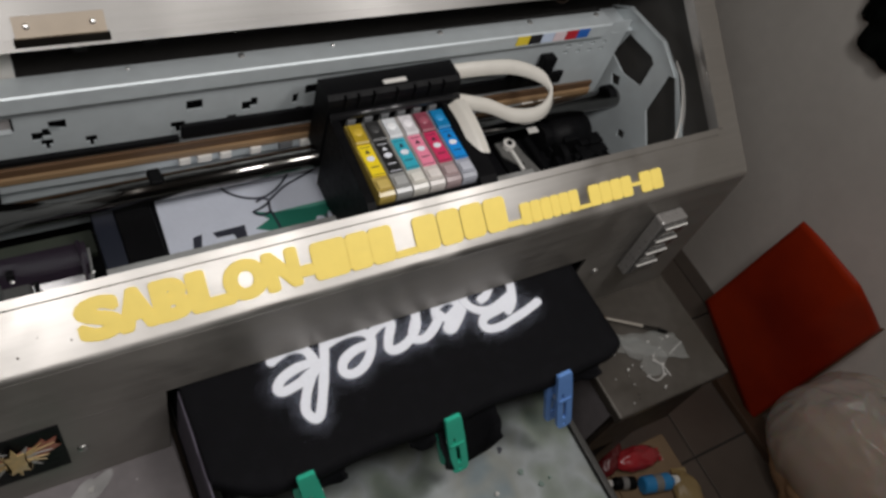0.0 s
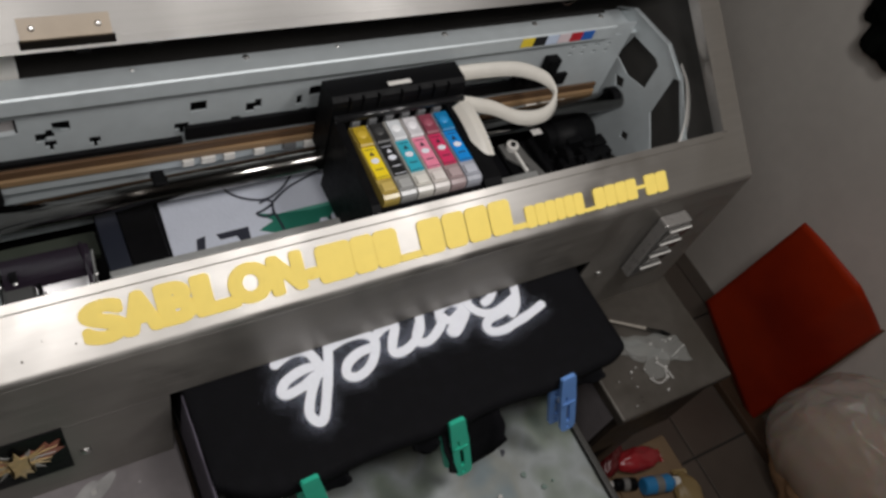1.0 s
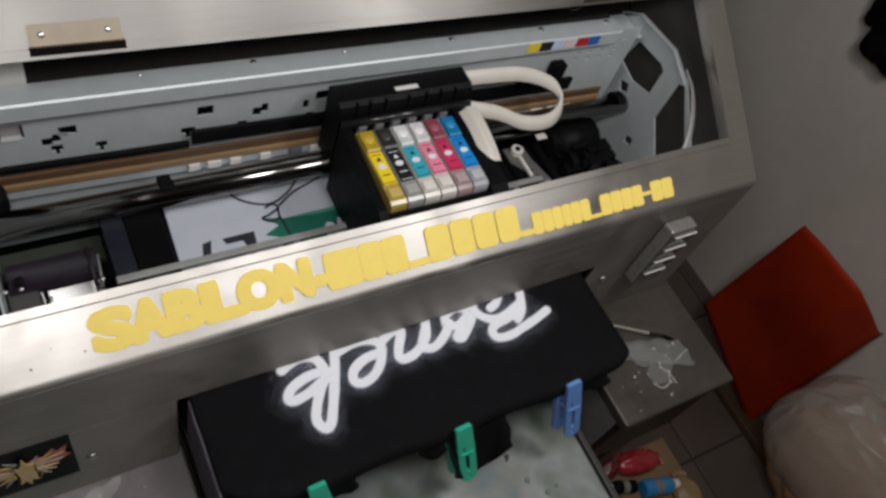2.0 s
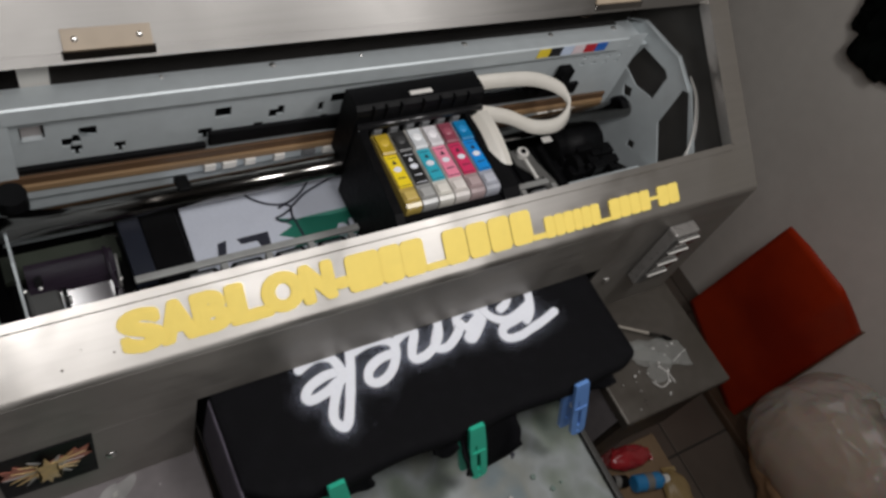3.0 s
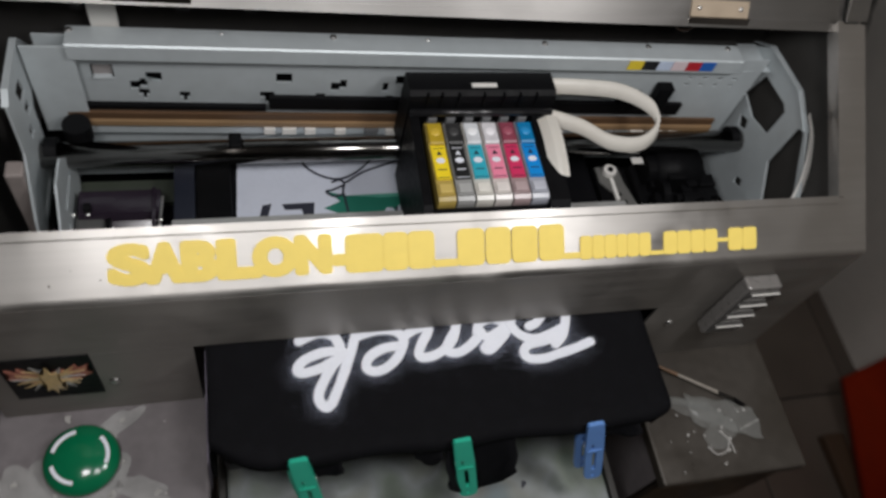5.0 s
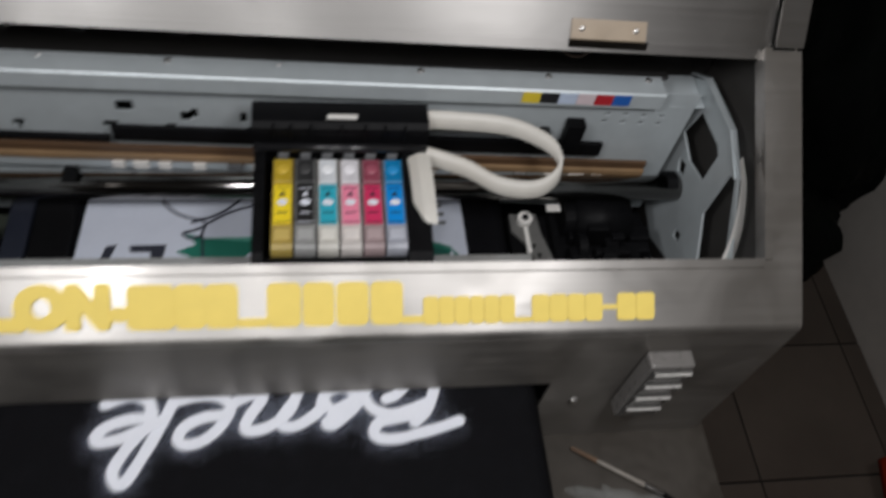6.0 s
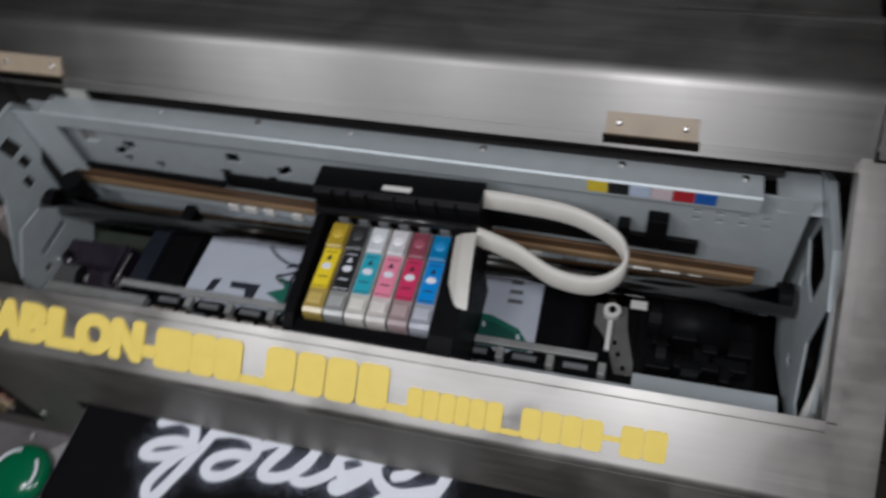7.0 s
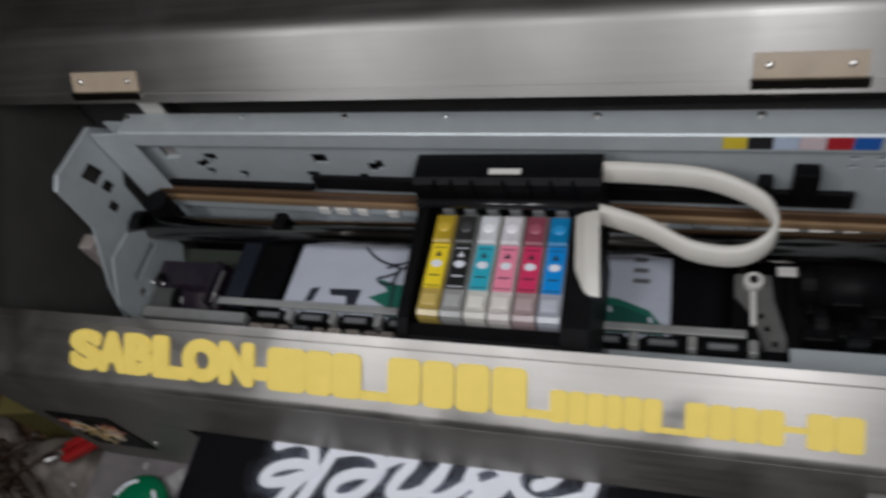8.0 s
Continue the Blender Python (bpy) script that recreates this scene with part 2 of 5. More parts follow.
def tube(bm, a, b, r0, r1=None, n=20):
    """A round bar from a to b."""
    a, b = Vector(a), Vector(b)
    q = (b - a).to_track_quat("Z", "Y").to_matrix()
    r1 = r0 if r1 is None else r1
    rings = [[bm.verts.new(p + q @ Vector((r * math.cos(2 * math.pi * i / n), r * math.sin(2 * math.pi * i / n), 0))) for i in range(n)] for p, r in ((a, r0), (b, r1))]
    for i in range(n):
        bm.faces.new((rings[0][i], rings[0][(i + 1) % n], rings[1][(i + 1) % n], rings[1][i]))
    bm.faces.new(rings[0][::-1])
    bm.faces.new(rings[1])


def tubed(a, b, r0, r1=None, n=20):
    bm = bmesh.new()
    tube(bm, a, b, r0, r1, n)
    return bm


def prism(pts, axis, lo, hi):
    """A closed outline, pushed along an axis: pts are (y, z) for 'x', (x, z) for 'y', (x, y) for 'z'."""
    bm = bmesh.new()
    at = {"x": lambda p, v: (v, p[0], p[1]), "y": lambda p, v: (p[0], v, p[1]), "z": lambda p, v: (p[0], p[1], v)}[axis]
    a = [bm.verts.new(at(p, lo)) for p in pts]
    b = [bm.verts.new(at(p, hi)) for p in pts]
    n = len(pts)
    for i in range(n):
        bm.faces.new((a[i], a[(i + 1) % n], b[(i + 1) % n], b[i]))
    f = [bm.faces.new(a[::-1]), bm.faces.new(b)]
    bmesh.ops.triangulate(bm, faces=f)
    return bm


def ribbon(pts, width, thick, up=(0, 0, 1)):
    """A flat stroke along pts, lying across the direction up."""
    bm = bmesh.new()
    up = Vector(up)
    pts = [Vector(p) for p in pts]
    rows = []
    for i, p in enumerate(pts):
        d = (pts[min(i + 1, len(pts) - 1)] - pts[max(i - 1, 0)]).normalized()
        s = d.cross(up).normalized() * width / 2
        rows.append([bm.verts.new(p + o) for o in (-s, s, s + up * thick, -s + up * thick)])
    for a, b in zip(rows, rows[1:]):
        for i in range(4):
            bm.faces.new((a[i], a[(i + 1) % 4], b[(i + 1) % 4], b[i]))
    bm.faces.new(rows[0])
    bm.faces.new(rows[-1][::-1])
    return bm


def smooth_path(pts, n=6):
    """Catmull-Rom through pts."""
    P = [Vector(p) for p in pts]
    P = [P[0] * 2 - P[1]] + P + [P[-1] * 2 - P[-2]]
    out = []
    for a, b, c, d in zip(P, P[1:], P[2:], P[3:]):
        for k in range(n):
            t = k / n
            out.append(0.5 * (2 * b + (c - a) * t + (2 * a - 5 * b + 4 * c - d) * t * t + (3 * b - a - 3 * c + d) * t ** 3))
    return out + [P[-2]]



def plate(outline, holes, axis, lo, hi):
    """A flat sheet with holes: outline and holes in the plane across the axis, thickness from lo to hi."""
    bm = bmesh.new()
    at = {"x": lambda p: (lo, p[0], p[1]), "y": lambda p: (p[0], lo, p[1]), "z": lambda p: (p[0], p[1], lo)}[axis]
    edges = []
    for loop in [outline] + list(holes):
        vs = [bm.verts.new(at(p)) for p in loop]
        edges += [bm.edges.new((vs[k], vs[(k + 1) % len(vs)])) for k in range(len(vs))]
    bmesh.ops.triangle_fill(bm, use_beauty=True, edges=edges)
    r = bmesh.ops.extrude_face_region(bm, geom=list(bm.faces))
    step = {"x": (hi - lo, 0, 0), "y": (0, hi - lo, 0), "z": (0, 0, hi - lo)}[axis]
    bmesh.ops.translate(bm, vec=step, verts=[v for v in r["geom"] if isinstance(v, bmesh.types.BMVert)])
    return bm


def rect(x, z, w, h):
    return [(x - w / 2, z - h / 2), (x + w / 2, z - h / 2), (x + w / 2, z + h / 2), (x - w / 2, z + h / 2)]


def lobe(x0, x1, y0, y1, c=0.003):
    c = min(c, (x1 - x0) * 0.49, (y1 - y0) * 0.49)
    out = []
    for cx, cy, a0 in ((x1 - c, y0 + c, -90), (x1 - c, y1 - c, 0), (x0 + c, y1 - c, 90), (x0 + c, y0 + c, 180)):
        out += [(cx + c * math.cos(math.radians(a0 + q)), cy + c * math.sin(math.radians(a0 + q))) for q in (0, 22, 45, 68, 90)]
    return out


def dome(bm, x, y, z, r, h, n=20, rings=5):
    """A low round cap that stands on z."""
    last = None
    for k in range(rings + 1):
        a = math.pi / 2 * k / rings
        rr, zz = r * math.cos(a), z + h * math.sin(a)
        ring = [bm.verts.new((x, y, zz))] if k == rings else [bm.verts.new((x + rr * math.cos(2 * math.pi * i / n), y + rr * math.sin(2 * math.pi * i / n), zz)) for i in range(n)]
        if last:
            for i in range(n):
                if k == rings:
                    bm.faces.new((last[i], last[(i + 1) % n], ring[0]))
                else:
                    bm.faces.new((last[i], last[(i + 1) % n], ring[(i + 1) % n], ring[i]))
        else:
            bm.faces.new(ring[::-1])
        last = ring


def domed(*args, **kw):
    bm = bmesh.new()
    dome(bm, *args, **kw)
    return bm


def blob(cx, cy, r, z, t, rough=0.3, n=18, seed=0, sx=1.0, sy=1.0, turn=0.0):
    """A thin flat stain with an uneven rim."""
    rnd = random.Random(seed)
    pts = []
    for i in range(n):
        a = 2 * math.pi * i / n
        k = r * (1 + 1.6 * rough * n3(1.3 * math.cos(a) + seed, 1.3 * math.sin(a), seed * 0.7) + 0.08 * rough * rnd.uniform(-1, 1))
        u, v = k * math.cos(a) * sx, k * math.sin(a) * sy
        pts.append((cx + u * math.cos(turn) - v * math.sin(turn), cy + u * math.sin(turn) + v * math.cos(turn)))
    return prism(pts, "z", z, z + t)


def sheet(nx, ny, fn, thick):
    """A sheet of cloth: fn(u, v) gives each place, u and v from 0 to 1."""
    bm = bmesh.new()
    g = [[bm.verts.new(fn(i / nx, j / ny)) for i in range(nx + 1)] for j in range(ny + 1)]
    for j in range(ny):
        for i in range(nx):
            bm.faces.new((g[j][i], g[j][i + 1], g[j + 1][i + 1], g[j + 1][i]))
    bm.normal_update()
    up = sum(v.normal.z for row in g for v in row)
    back = [[bm.verts.new(v.co - v.normal * math.copysign(thick, up)) for v in row] for row in g]
    for j in range(ny):
        for i in range(nx):
            bm.faces.new((back[j][i], back[j + 1][i], back[j + 1][i + 1], back[j][i + 1]))
    rim = [(0, i) for i in range(nx)] + [(j, nx) for j in range(ny)] + [(ny, nx - i) for i in range(nx)] + [(ny - j, 0) for j in range(ny)]
    for (j, i), (q, p) in zip(rim, rim[1:] + rim[:1]):
        bm.faces.new((g[j][i], back[j][i], back[q][p], g[q][p]))
    return bm


def n3(x, y, z):
    return noise.noise(Vector((x, y, z)))


def letters(txt, size, fat):
    """The mesh of a word in the built-in font."""
    cu = bpy.data.curves.new("word", "FONT")
    cu.body, cu.size, cu.offset, cu.extrude = txt, size, fat, 0.0003
    ob = bpy.data.objects.new("word", cu)
    scene.collection.objects.link(ob)
    me = bpy.data.meshes.new_from_object(ob.evaluated_get(bpy.context.evaluated_depsgraph_get()))
    bpy.data.objects.remove(ob)
    bm = bmesh.new()
    bm.from_mesh(me)
    bpy.data.meshes.remove(me)
    return bm


# ---- the room ----
X0, X1, Y0, Y1, H = -1.5, 1.12, -1.6, 1.5, 2.4
floor = structure("floor", boxed(X0, X1, Y0, Y1, -Z0 - 0.10, -Z0 - 0.004), GROUT, "brown-grey tiled floor with dark joints", "floor")
structure("wall_east", boxed(X1, X1 + 0.1, Y0, Y1, -Z0 - 0.1, H), WALL, "grey plastered wall with faint stains", "wall")
structure("wall_west", boxed(X0 - 0.1, X0, Y0, Y1, -Z0 - 0.1, H), DIM, "unseen wall, plaster darkened to bounce less light", "wall")
structure("wall_north", boxed(X0 - 0.1, X1 + 0.1, Y1, Y1 + 0.1, -Z0 - 0.1, H), DIM, "unseen wall, plaster darkened to bounce less light", "wall")
structure("wall_south", boxed(X0 - 0.1, X1 + 0.1, Y0 - 0.1, Y0, -Z0 - 0.1, H), DIM, "unseen wall, plaster darkened to bounce less light", "wall")
structure("ceiling", boxed(X0 - 0.1, X1 + 0.1, Y0 - 0.1, Y1 + 0.1, H, H + 0.1), DIM, "unseen ceiling, darkened to bounce less light", "ceiling")
# ---- steel bench ----
TOP = 0.577
bench = thing("steel_bench", "worn stainless steel bench with paint-spattered top panels", "bench")
part("top_panel", boxed(0.2505, 0.380, -0.135, 0.46, TOP - 0.012, TOP, bevel=0.002), STEEL_BENCH, bench)
part("top_panel", boxed(-0.222, -0.0838, -0.135, 0.46, TOP - 0.012, TOP, bevel=0.002), PALE_BENCH, bench, "pale washed steel panel")
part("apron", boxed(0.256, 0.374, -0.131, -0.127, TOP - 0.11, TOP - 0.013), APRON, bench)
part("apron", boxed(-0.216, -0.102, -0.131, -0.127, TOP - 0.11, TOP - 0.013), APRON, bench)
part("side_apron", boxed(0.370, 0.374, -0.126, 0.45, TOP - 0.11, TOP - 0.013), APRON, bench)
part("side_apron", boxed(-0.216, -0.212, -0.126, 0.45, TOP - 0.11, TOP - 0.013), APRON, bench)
# paler steel here puts the lamp's light on this side into the colour
part("inner_rail", boxed(0.2515, 0.2545, -0.126, 0.45, TOP - 0.11, TOP - 0.0125), PALE_BENCH, bench, "inner side in paler steel for its lit look")
part("inner_rail", boxed(-0.0890, -0.0845, -0.126, 0.45, TOP - 0.09, TOP - 0.013), STEEL_BENCH, bench)
part("cross_bar", boxed(-0.211, 0.369, 0.02, 0.05, TOP - 0.09, TOP - 0.05, bevel=0.002), STEEL_BENCH, bench)
part("cross_bar", boxed(-0.211, 0.369, 0.30, 0.33, TOP - 0.09, TOP - 0.05, bevel=0.002), STEEL_BENCH, bench)
for x in (-0.208, 0.338):
    for y in (-0.123, 0.415):
        part("leg", boxed(x, x + 0.03, y, y + 0.03, -Z0, TOP - 0.014, bevel=0.002), STEEL_BENCH, bench)

# ---- enclosure of the printer ----
def deck(y):
    return 0.7535 + SLOPE * y


FRONT, HINGE, XL, XR, IL, IR, OPEN = -0.027, 0.1035, -0.216, 0.3715, -0.199, 0.3475, 0.005
TH = 0.0015
case = thing("printer_enclosure", "brushed steel machine box with sloping top and raised back", "machine")


def slab(x0, x1, ya, yb, up=0.0, t=TH):
    return prism([(ya, deck(ya) + up), (yb, deck(yb) + up), (yb, deck(yb) + up - t), (ya, deck(ya) + up - t)], "x", x0, x1)


# the front sheet: sloping strip, rounded bend, then the upright face down to the slot
bend = []
for k in range(9):
    a = math.radians(90 + math.degrees(math.atan(SLOPE)) + k * (90 - math.degrees(math.atan(SLOPE))) / 8)
    bend.append((FRONT + 0.006 + 0.006 * math.cos(a), 0.006 * math.sin(a)))
lift = deck(bend[0][0]) - bend[0][1]
outer = [(OPEN, deck(OPEN))] + [(y, z + lift) for y, z in bend]
inner = [(y + TH * 0.9, z + lift - TH * 0.8) for y, z in bend[::-1]] + [(OPEN, deck(OPEN) - TH)]
part("front_sheet", prism(outer + inner, "x", XL, XR), STEEL, case)
part("front_face", boxed(XL, XR, FRONT, FRONT + TH, 0.669, bend[-1][1] + lift - 0.0006), FACE_STEEL, case, "upright steel face, darkened for shade")
part("front_rim", slab(IL, IR, 0.0015, 0.0055, 0.0014), STEEL, case)
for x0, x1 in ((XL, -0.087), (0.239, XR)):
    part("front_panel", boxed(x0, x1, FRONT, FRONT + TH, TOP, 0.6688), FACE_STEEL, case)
part("side_strip", slab(IR + 0.005, XR, OPEN, HINGE), STEEL, case)
part("side_rim", slab(IR, IR + 0.0048, OPEN, HINGE, 0.0022, 0.012), STEEL, case)
part("side_strip", slab(XL, IL - 0.005, OPEN, HINGE), STEEL, case)
part("side_rim", slab(IL - 0.0048, IL, OPEN, HINGE, 0.0022, 0.012), STEEL, case)
LIDY, LIDZ = 0.1242, 0.8535
ux, uz = (LIDY - HINGE), (LIDZ - deck(HINGE) - 0.002)


def lid_at(k, up=0.0):
    """A point (y, z) on the raised lid panel: k from the hinge line, 0, to the crease, 1."""
    n = math.hypot(ux, uz)
    return (HINGE + ux * k - up * uz / n, deck(HINGE) + 0.002 + uz * k + up * ux / n)


def droop(ob):
    """The lid hangs a little lower at one end."""
    for v in ob.data.vertices:
        v.co.z -= 0.020 * (v.co.x - 0.06)
    return ob


def lid_profile(off):
    """The raised panel, its rounded bend and the flat top behind it, off metres below the skin."""
    n, r = math.hypot(ux, uz), 0.011
    lean_back = math.atan2(uz, ux)
    cut = r * math.tan(lean_back / 2) / n
    cy, cz = lid_at(1 - cut, -r)
    arc = [(cy - (r - off) * math.sin(a), cz + (r - off) * math.cos(a)) for a in (lean_back * (1 - q / 8) for q in range(9))]
    return [lid_at(0, -off)] + arc + [(0.46, arc[-1][1])]


skin = lid_profile(0.0) + lid_profile(TH)[::-1]
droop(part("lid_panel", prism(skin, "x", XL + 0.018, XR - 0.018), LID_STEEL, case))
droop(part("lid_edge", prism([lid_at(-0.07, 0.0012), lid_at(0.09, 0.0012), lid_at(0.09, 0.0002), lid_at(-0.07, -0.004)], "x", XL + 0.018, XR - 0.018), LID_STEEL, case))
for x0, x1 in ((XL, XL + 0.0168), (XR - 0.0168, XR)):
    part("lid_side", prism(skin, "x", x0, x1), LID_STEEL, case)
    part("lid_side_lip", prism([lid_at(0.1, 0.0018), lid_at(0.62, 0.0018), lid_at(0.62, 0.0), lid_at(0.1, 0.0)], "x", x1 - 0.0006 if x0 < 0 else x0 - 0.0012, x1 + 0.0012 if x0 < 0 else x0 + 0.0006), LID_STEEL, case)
for x in (XL + 0.0002, XR - TH - 0.0002):
    part("side_panel", prism([(FRONT + 0.002, TOP), (FRONT + 0.002, deck(FRONT) - 0.006), (HINGE + 0.003, deck(HINGE) - 0.003), (LIDY - 0.004, LIDZ - 0.014), (LIDY + 0.008, LIDZ - 0.004), (0.458, LIDZ - 0.004), (0.458, TOP)], "x", x, x + TH), STEEL, case)
part("back_panel", boxed(XL, XR, 0.4585, 0.46, TOP, LIDZ - 0.0022), STEEL, case)
part("floor_plate", boxed(XL + 0.003, -0.1, 0.0, 0.455, TOP + 0.0005, TOP + 0.004), BLACK, case)
part("floor_plate", boxed(0.246, XR - 0.003, 0.0, 0.455, TOP + 0.0005, TOP + 0.004), BLACK, case)
# dark sheet added to fill the gap behind the rail
part("inner_wall", boxed(XL + 0.002, XR - 0.003, 0.17, 0.172, TOP + 0.08, LIDZ - 0.004), mat("dark_gap_sheet", (0.040, 0.038, 0.036), 0.55, 0, 0.3, 60, 0.5, (0.060, 0.056, 0.052), 0.05), case, "dark sheet added behind the rail")

# added lining: dark sheets put the shade inside the box into colour
LINER = mat("shade_lining_sheet", (0.085, 0.081, 0.076), 0.5, 0.3, 0.2, 50, 0.5, (0.06, 0.057, 0.053), 0.05)
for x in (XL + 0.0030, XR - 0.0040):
    part("shade_lining", prism([(0.006, TOP + 0.006), (0.006, deck(0.006) - 0.016), (HINGE, deck(HINGE) - 0.016), (0.168, deck(HINGE) - 0.010), (0.168, TOP + 0.006)], "x", x, x + 0.001), LINER, case, "added dark sheet for the shade inside the box")

# hinges with brown tape
for x0 in (0.234, -0.117):
    hinge = droop(part("hinge", prism([lid_at(-0.02, 0.0014), lid_at(0.10, 0.0030), lid_at(0.12, 0.0014), lid_at(0.0, 0.0002)], "x", x0 - 0.001, x0 + 0.044), ROD, case, "dark steel hinge knuckle under brown tape"))
    droop(part("hinge_tape", prism([lid_at(0.10, 0.0016), lid_at(0.42, 0.0010), lid_at(0.42, 0.0002), lid_at(0.10, 0.0002)], "x", x0, x0 + 0.043), TAPE, hinge, "aged brown tape"))
    for dx in (0.006, 0.037):
        bm = domed(0, 0, 0, 0.0017, 0.0011, n=12, rings=3)
        py, pz = lid_at(0.27, 0.0012)
        bmesh.ops.transform(bm, matrix=pose(x0 + dx, py, pz, math.degrees(math.atan2(uz, ux)), 0, 0), verts=bm.verts)
        droop(part("hinge_screw", bm, CHROME, hinge))

# bolts of the front face
for x, z in ((0.261, 0.6415), (-0.139, 0.626)):
    bm = domed(0, 0, 0, 0.0034, 0.0022, n=14, rings=4)
    bmesh.ops.transform(bm, matrix=pose(x, FRONT, z, 90, 0, 0), verts=bm.verts)
    part("bolt", bm, CHROME, case, smooth=True)

# emblem plate
emblem = part("emblem_plate", boxed(-0.1995, -0.1475, FRONT - 0.0012, FRONT - 0.0002, 0.611, 0.671), BLACK, case, "small black plate with a gold and red winged emblem")
GOLD = mat("gold_print", (0.62, 0.44, 0.20), 0.45, 0, 0.35, 200, 0.6, (0.72, 0.64, 0.52), 0.05)
ORANGE = mat("rust_print", (0.36, 0.11, 0.07), 0.5, 0, 0.3, 160, 0.6, (0.58, 0.36, 0.28), 0.05)
EX, EZ, EY = -0.1735, 0.642, FRONT - 0.0013
r4 = random.Random(8)
for sgn in (1, -1):
    wing = [(0.001, 0.008), (0.007, 0.013), (0.010, 0.010), (0.016, 0.019), (0.0175, 0.013), (0.0235, 0.017), (0.0215, 0.008), (0.0245, 0.004), (0.017, -0.002), (0.008, -0.008), (0.001, -0.006)]
    part("wing", prism([(EX + sgn * u, EZ + w) for u, w in wing], "y", EY - 0.0004, EY), ORANGE, emblem)
    for k in range(9):
        a = math.radians(64 - 19 * k)
        r, w = 0.0165 + 0.006 * r4.random() * (1.2 if k < 4 else 0.8), 0.0016 + 0.0008 * r4.random()
        tip = Vector((math.cos(a), math.sin(a)))
        side = Vector((-tip.y, tip.x)) * w
        bow = tip * r * 0.55 + side * r4.uniform(-0.6, 1.4)
        spike = [tip * 0.003 + side, bow + side * 0.8, tip * r, bow - side * 0.5, tip * 0.003 - side]
        part("feather", prism([(EX + sgn * p.x, EZ + p.y) for p in spike], "y", EY - 0.0007 - 0.0001 * k, EY - 0.0003 - 0.0001 * k), GOLD if k % 3 else PAINT, emblem)
part("crest", prism([(EX + u, EZ + w) for u, w in ((0, 0.021), (0.002, 0.011), (0.0055, 0.012), (0.0045, 0.003), (0.0075, -0.001), (0.004, -0.007), (0.0055, -0.015), (0.001, -0.012), (0.0, -0.021), (-0.001, -0.012), (-0.0055, -0.015), (-0.004, -0.007), (-0.0075, -0.001), (-0.0045, 0.003), (-0.0055, 0.012), (-0.002, 0.011))], "y", EY - 0.0024, EY - 0.0018), GOLD, emblem)

# switch block
SMOKE = mat("smoky_clear_plastic", (0.085, 0.082, 0.078), 0.22, 0, 0.15, 140, 0.3, (0.06, 0.058, 0.055), 0.05)
switch = part("switch_block", boxed(0.2865, 0.3140, FRONT - 0.011, FRONT, 0.638, 0.7115, bevel=0.0018), CLEAR, case, "cloudy clear switch block with four rockers")
for k in range(4):
    z = 0.6415 + 0.0172 * k
    part("rocker", prism([(FRONT - 0.0116, z), (FRONT - 0.0116, z + 0.0152), (FRONT - 0.0150, z + 0.0144), (FRONT - 0.0128, z + 0.0008)], "x", 0.2885, 0.3120), SMOKE, switch, "smoky clear rocker")
    # white strip painted in for the glint on each rocker's edge
    part("rocker_edge", boxed(0.2890, 0.3115, FRONT - 0.0149, FRONT - 0.0140, z + 0.01455, z + 0.0154), WHITE, switch, "white strip for the edge glint")

# yellow vinyl writing: the readable word lettered, the rest as plain shapes
SLOPE_ROT = math.degrees(math.atan(SLOPE))


def on_deck(x, s):
    """The pose of a flat sign at x, s metres up the slope from the lower edge of the writing."""
    y = -0.0195 + s * math.cos(math.atan(SLOPE))
    return pose(x, y, deck(y) + 0.0004, SLOPE_ROT, 0, 0)


for ch, x0, x1 in (("S", -0.126, -0.1045), ("A", -0.107, -0.087), ("B", -0.088, -0.069), ("L", -0.069, -0.0455), ("O", -0.0495, -0.0255), ("N", -0.026, -0.006), ("-", -0.005, 0.003)):
    x0, x1 = x0 + 0.0032, x1 - 0.0008
    bm = letters(ch, 0.027, 0.0006)
    xs = [v.co.x for v in bm.verts]
    ys = [v.co.y for v in bm.verts]
    k, h = (x1 - x0 + 0.0012) / (max(xs) - min(xs)), (0.0200 / (max(ys) - min(ys)) if ch != "-" else 1.0)
    base = min(ys) if ch != "-" else 0.0
    for v in bm.verts:
        v.co.x, v.co.y = (v.co.x - min(xs)) * k, (v.co.y - base) * h
    copies = bmesh.new()
    me = bpy.data.meshes.new("word")
    bm.to_mesh(me)
    bm.free()
    for q, (dx, dy) in enumerate([(0, 0)] + [(0.0023 * math.cos(math.pi * k / 6), 0.0017 * math.sin(math.pi * k / 6)) for k in range(12)]):
        was = len(copies.verts)
        copies.from_mesh(me)
        copies.verts.ensure_lookup_table()
        for v in copies.verts[was:]:
            v.co += Vector((dx, dy, 0.00006 * q))
    bpy.data.meshes.remove(me)
    bmesh.ops.transform(copies, matrix=on_deck(x0, 0.0006), verts=copies.verts)
    part("letter", copies, YELLOW, case, "yellow vinyl letter")


def sign(outline, holes=()):
    bm = plate(outline, holes, "z", 0.0, 0.0006)
    bmesh.ops.transform(bm, matrix=on_deck(0, 0), verts=bm.verts)
    return part("vinyl_shape", bm, YELLOW, case, "plain yellow vinyl shape")


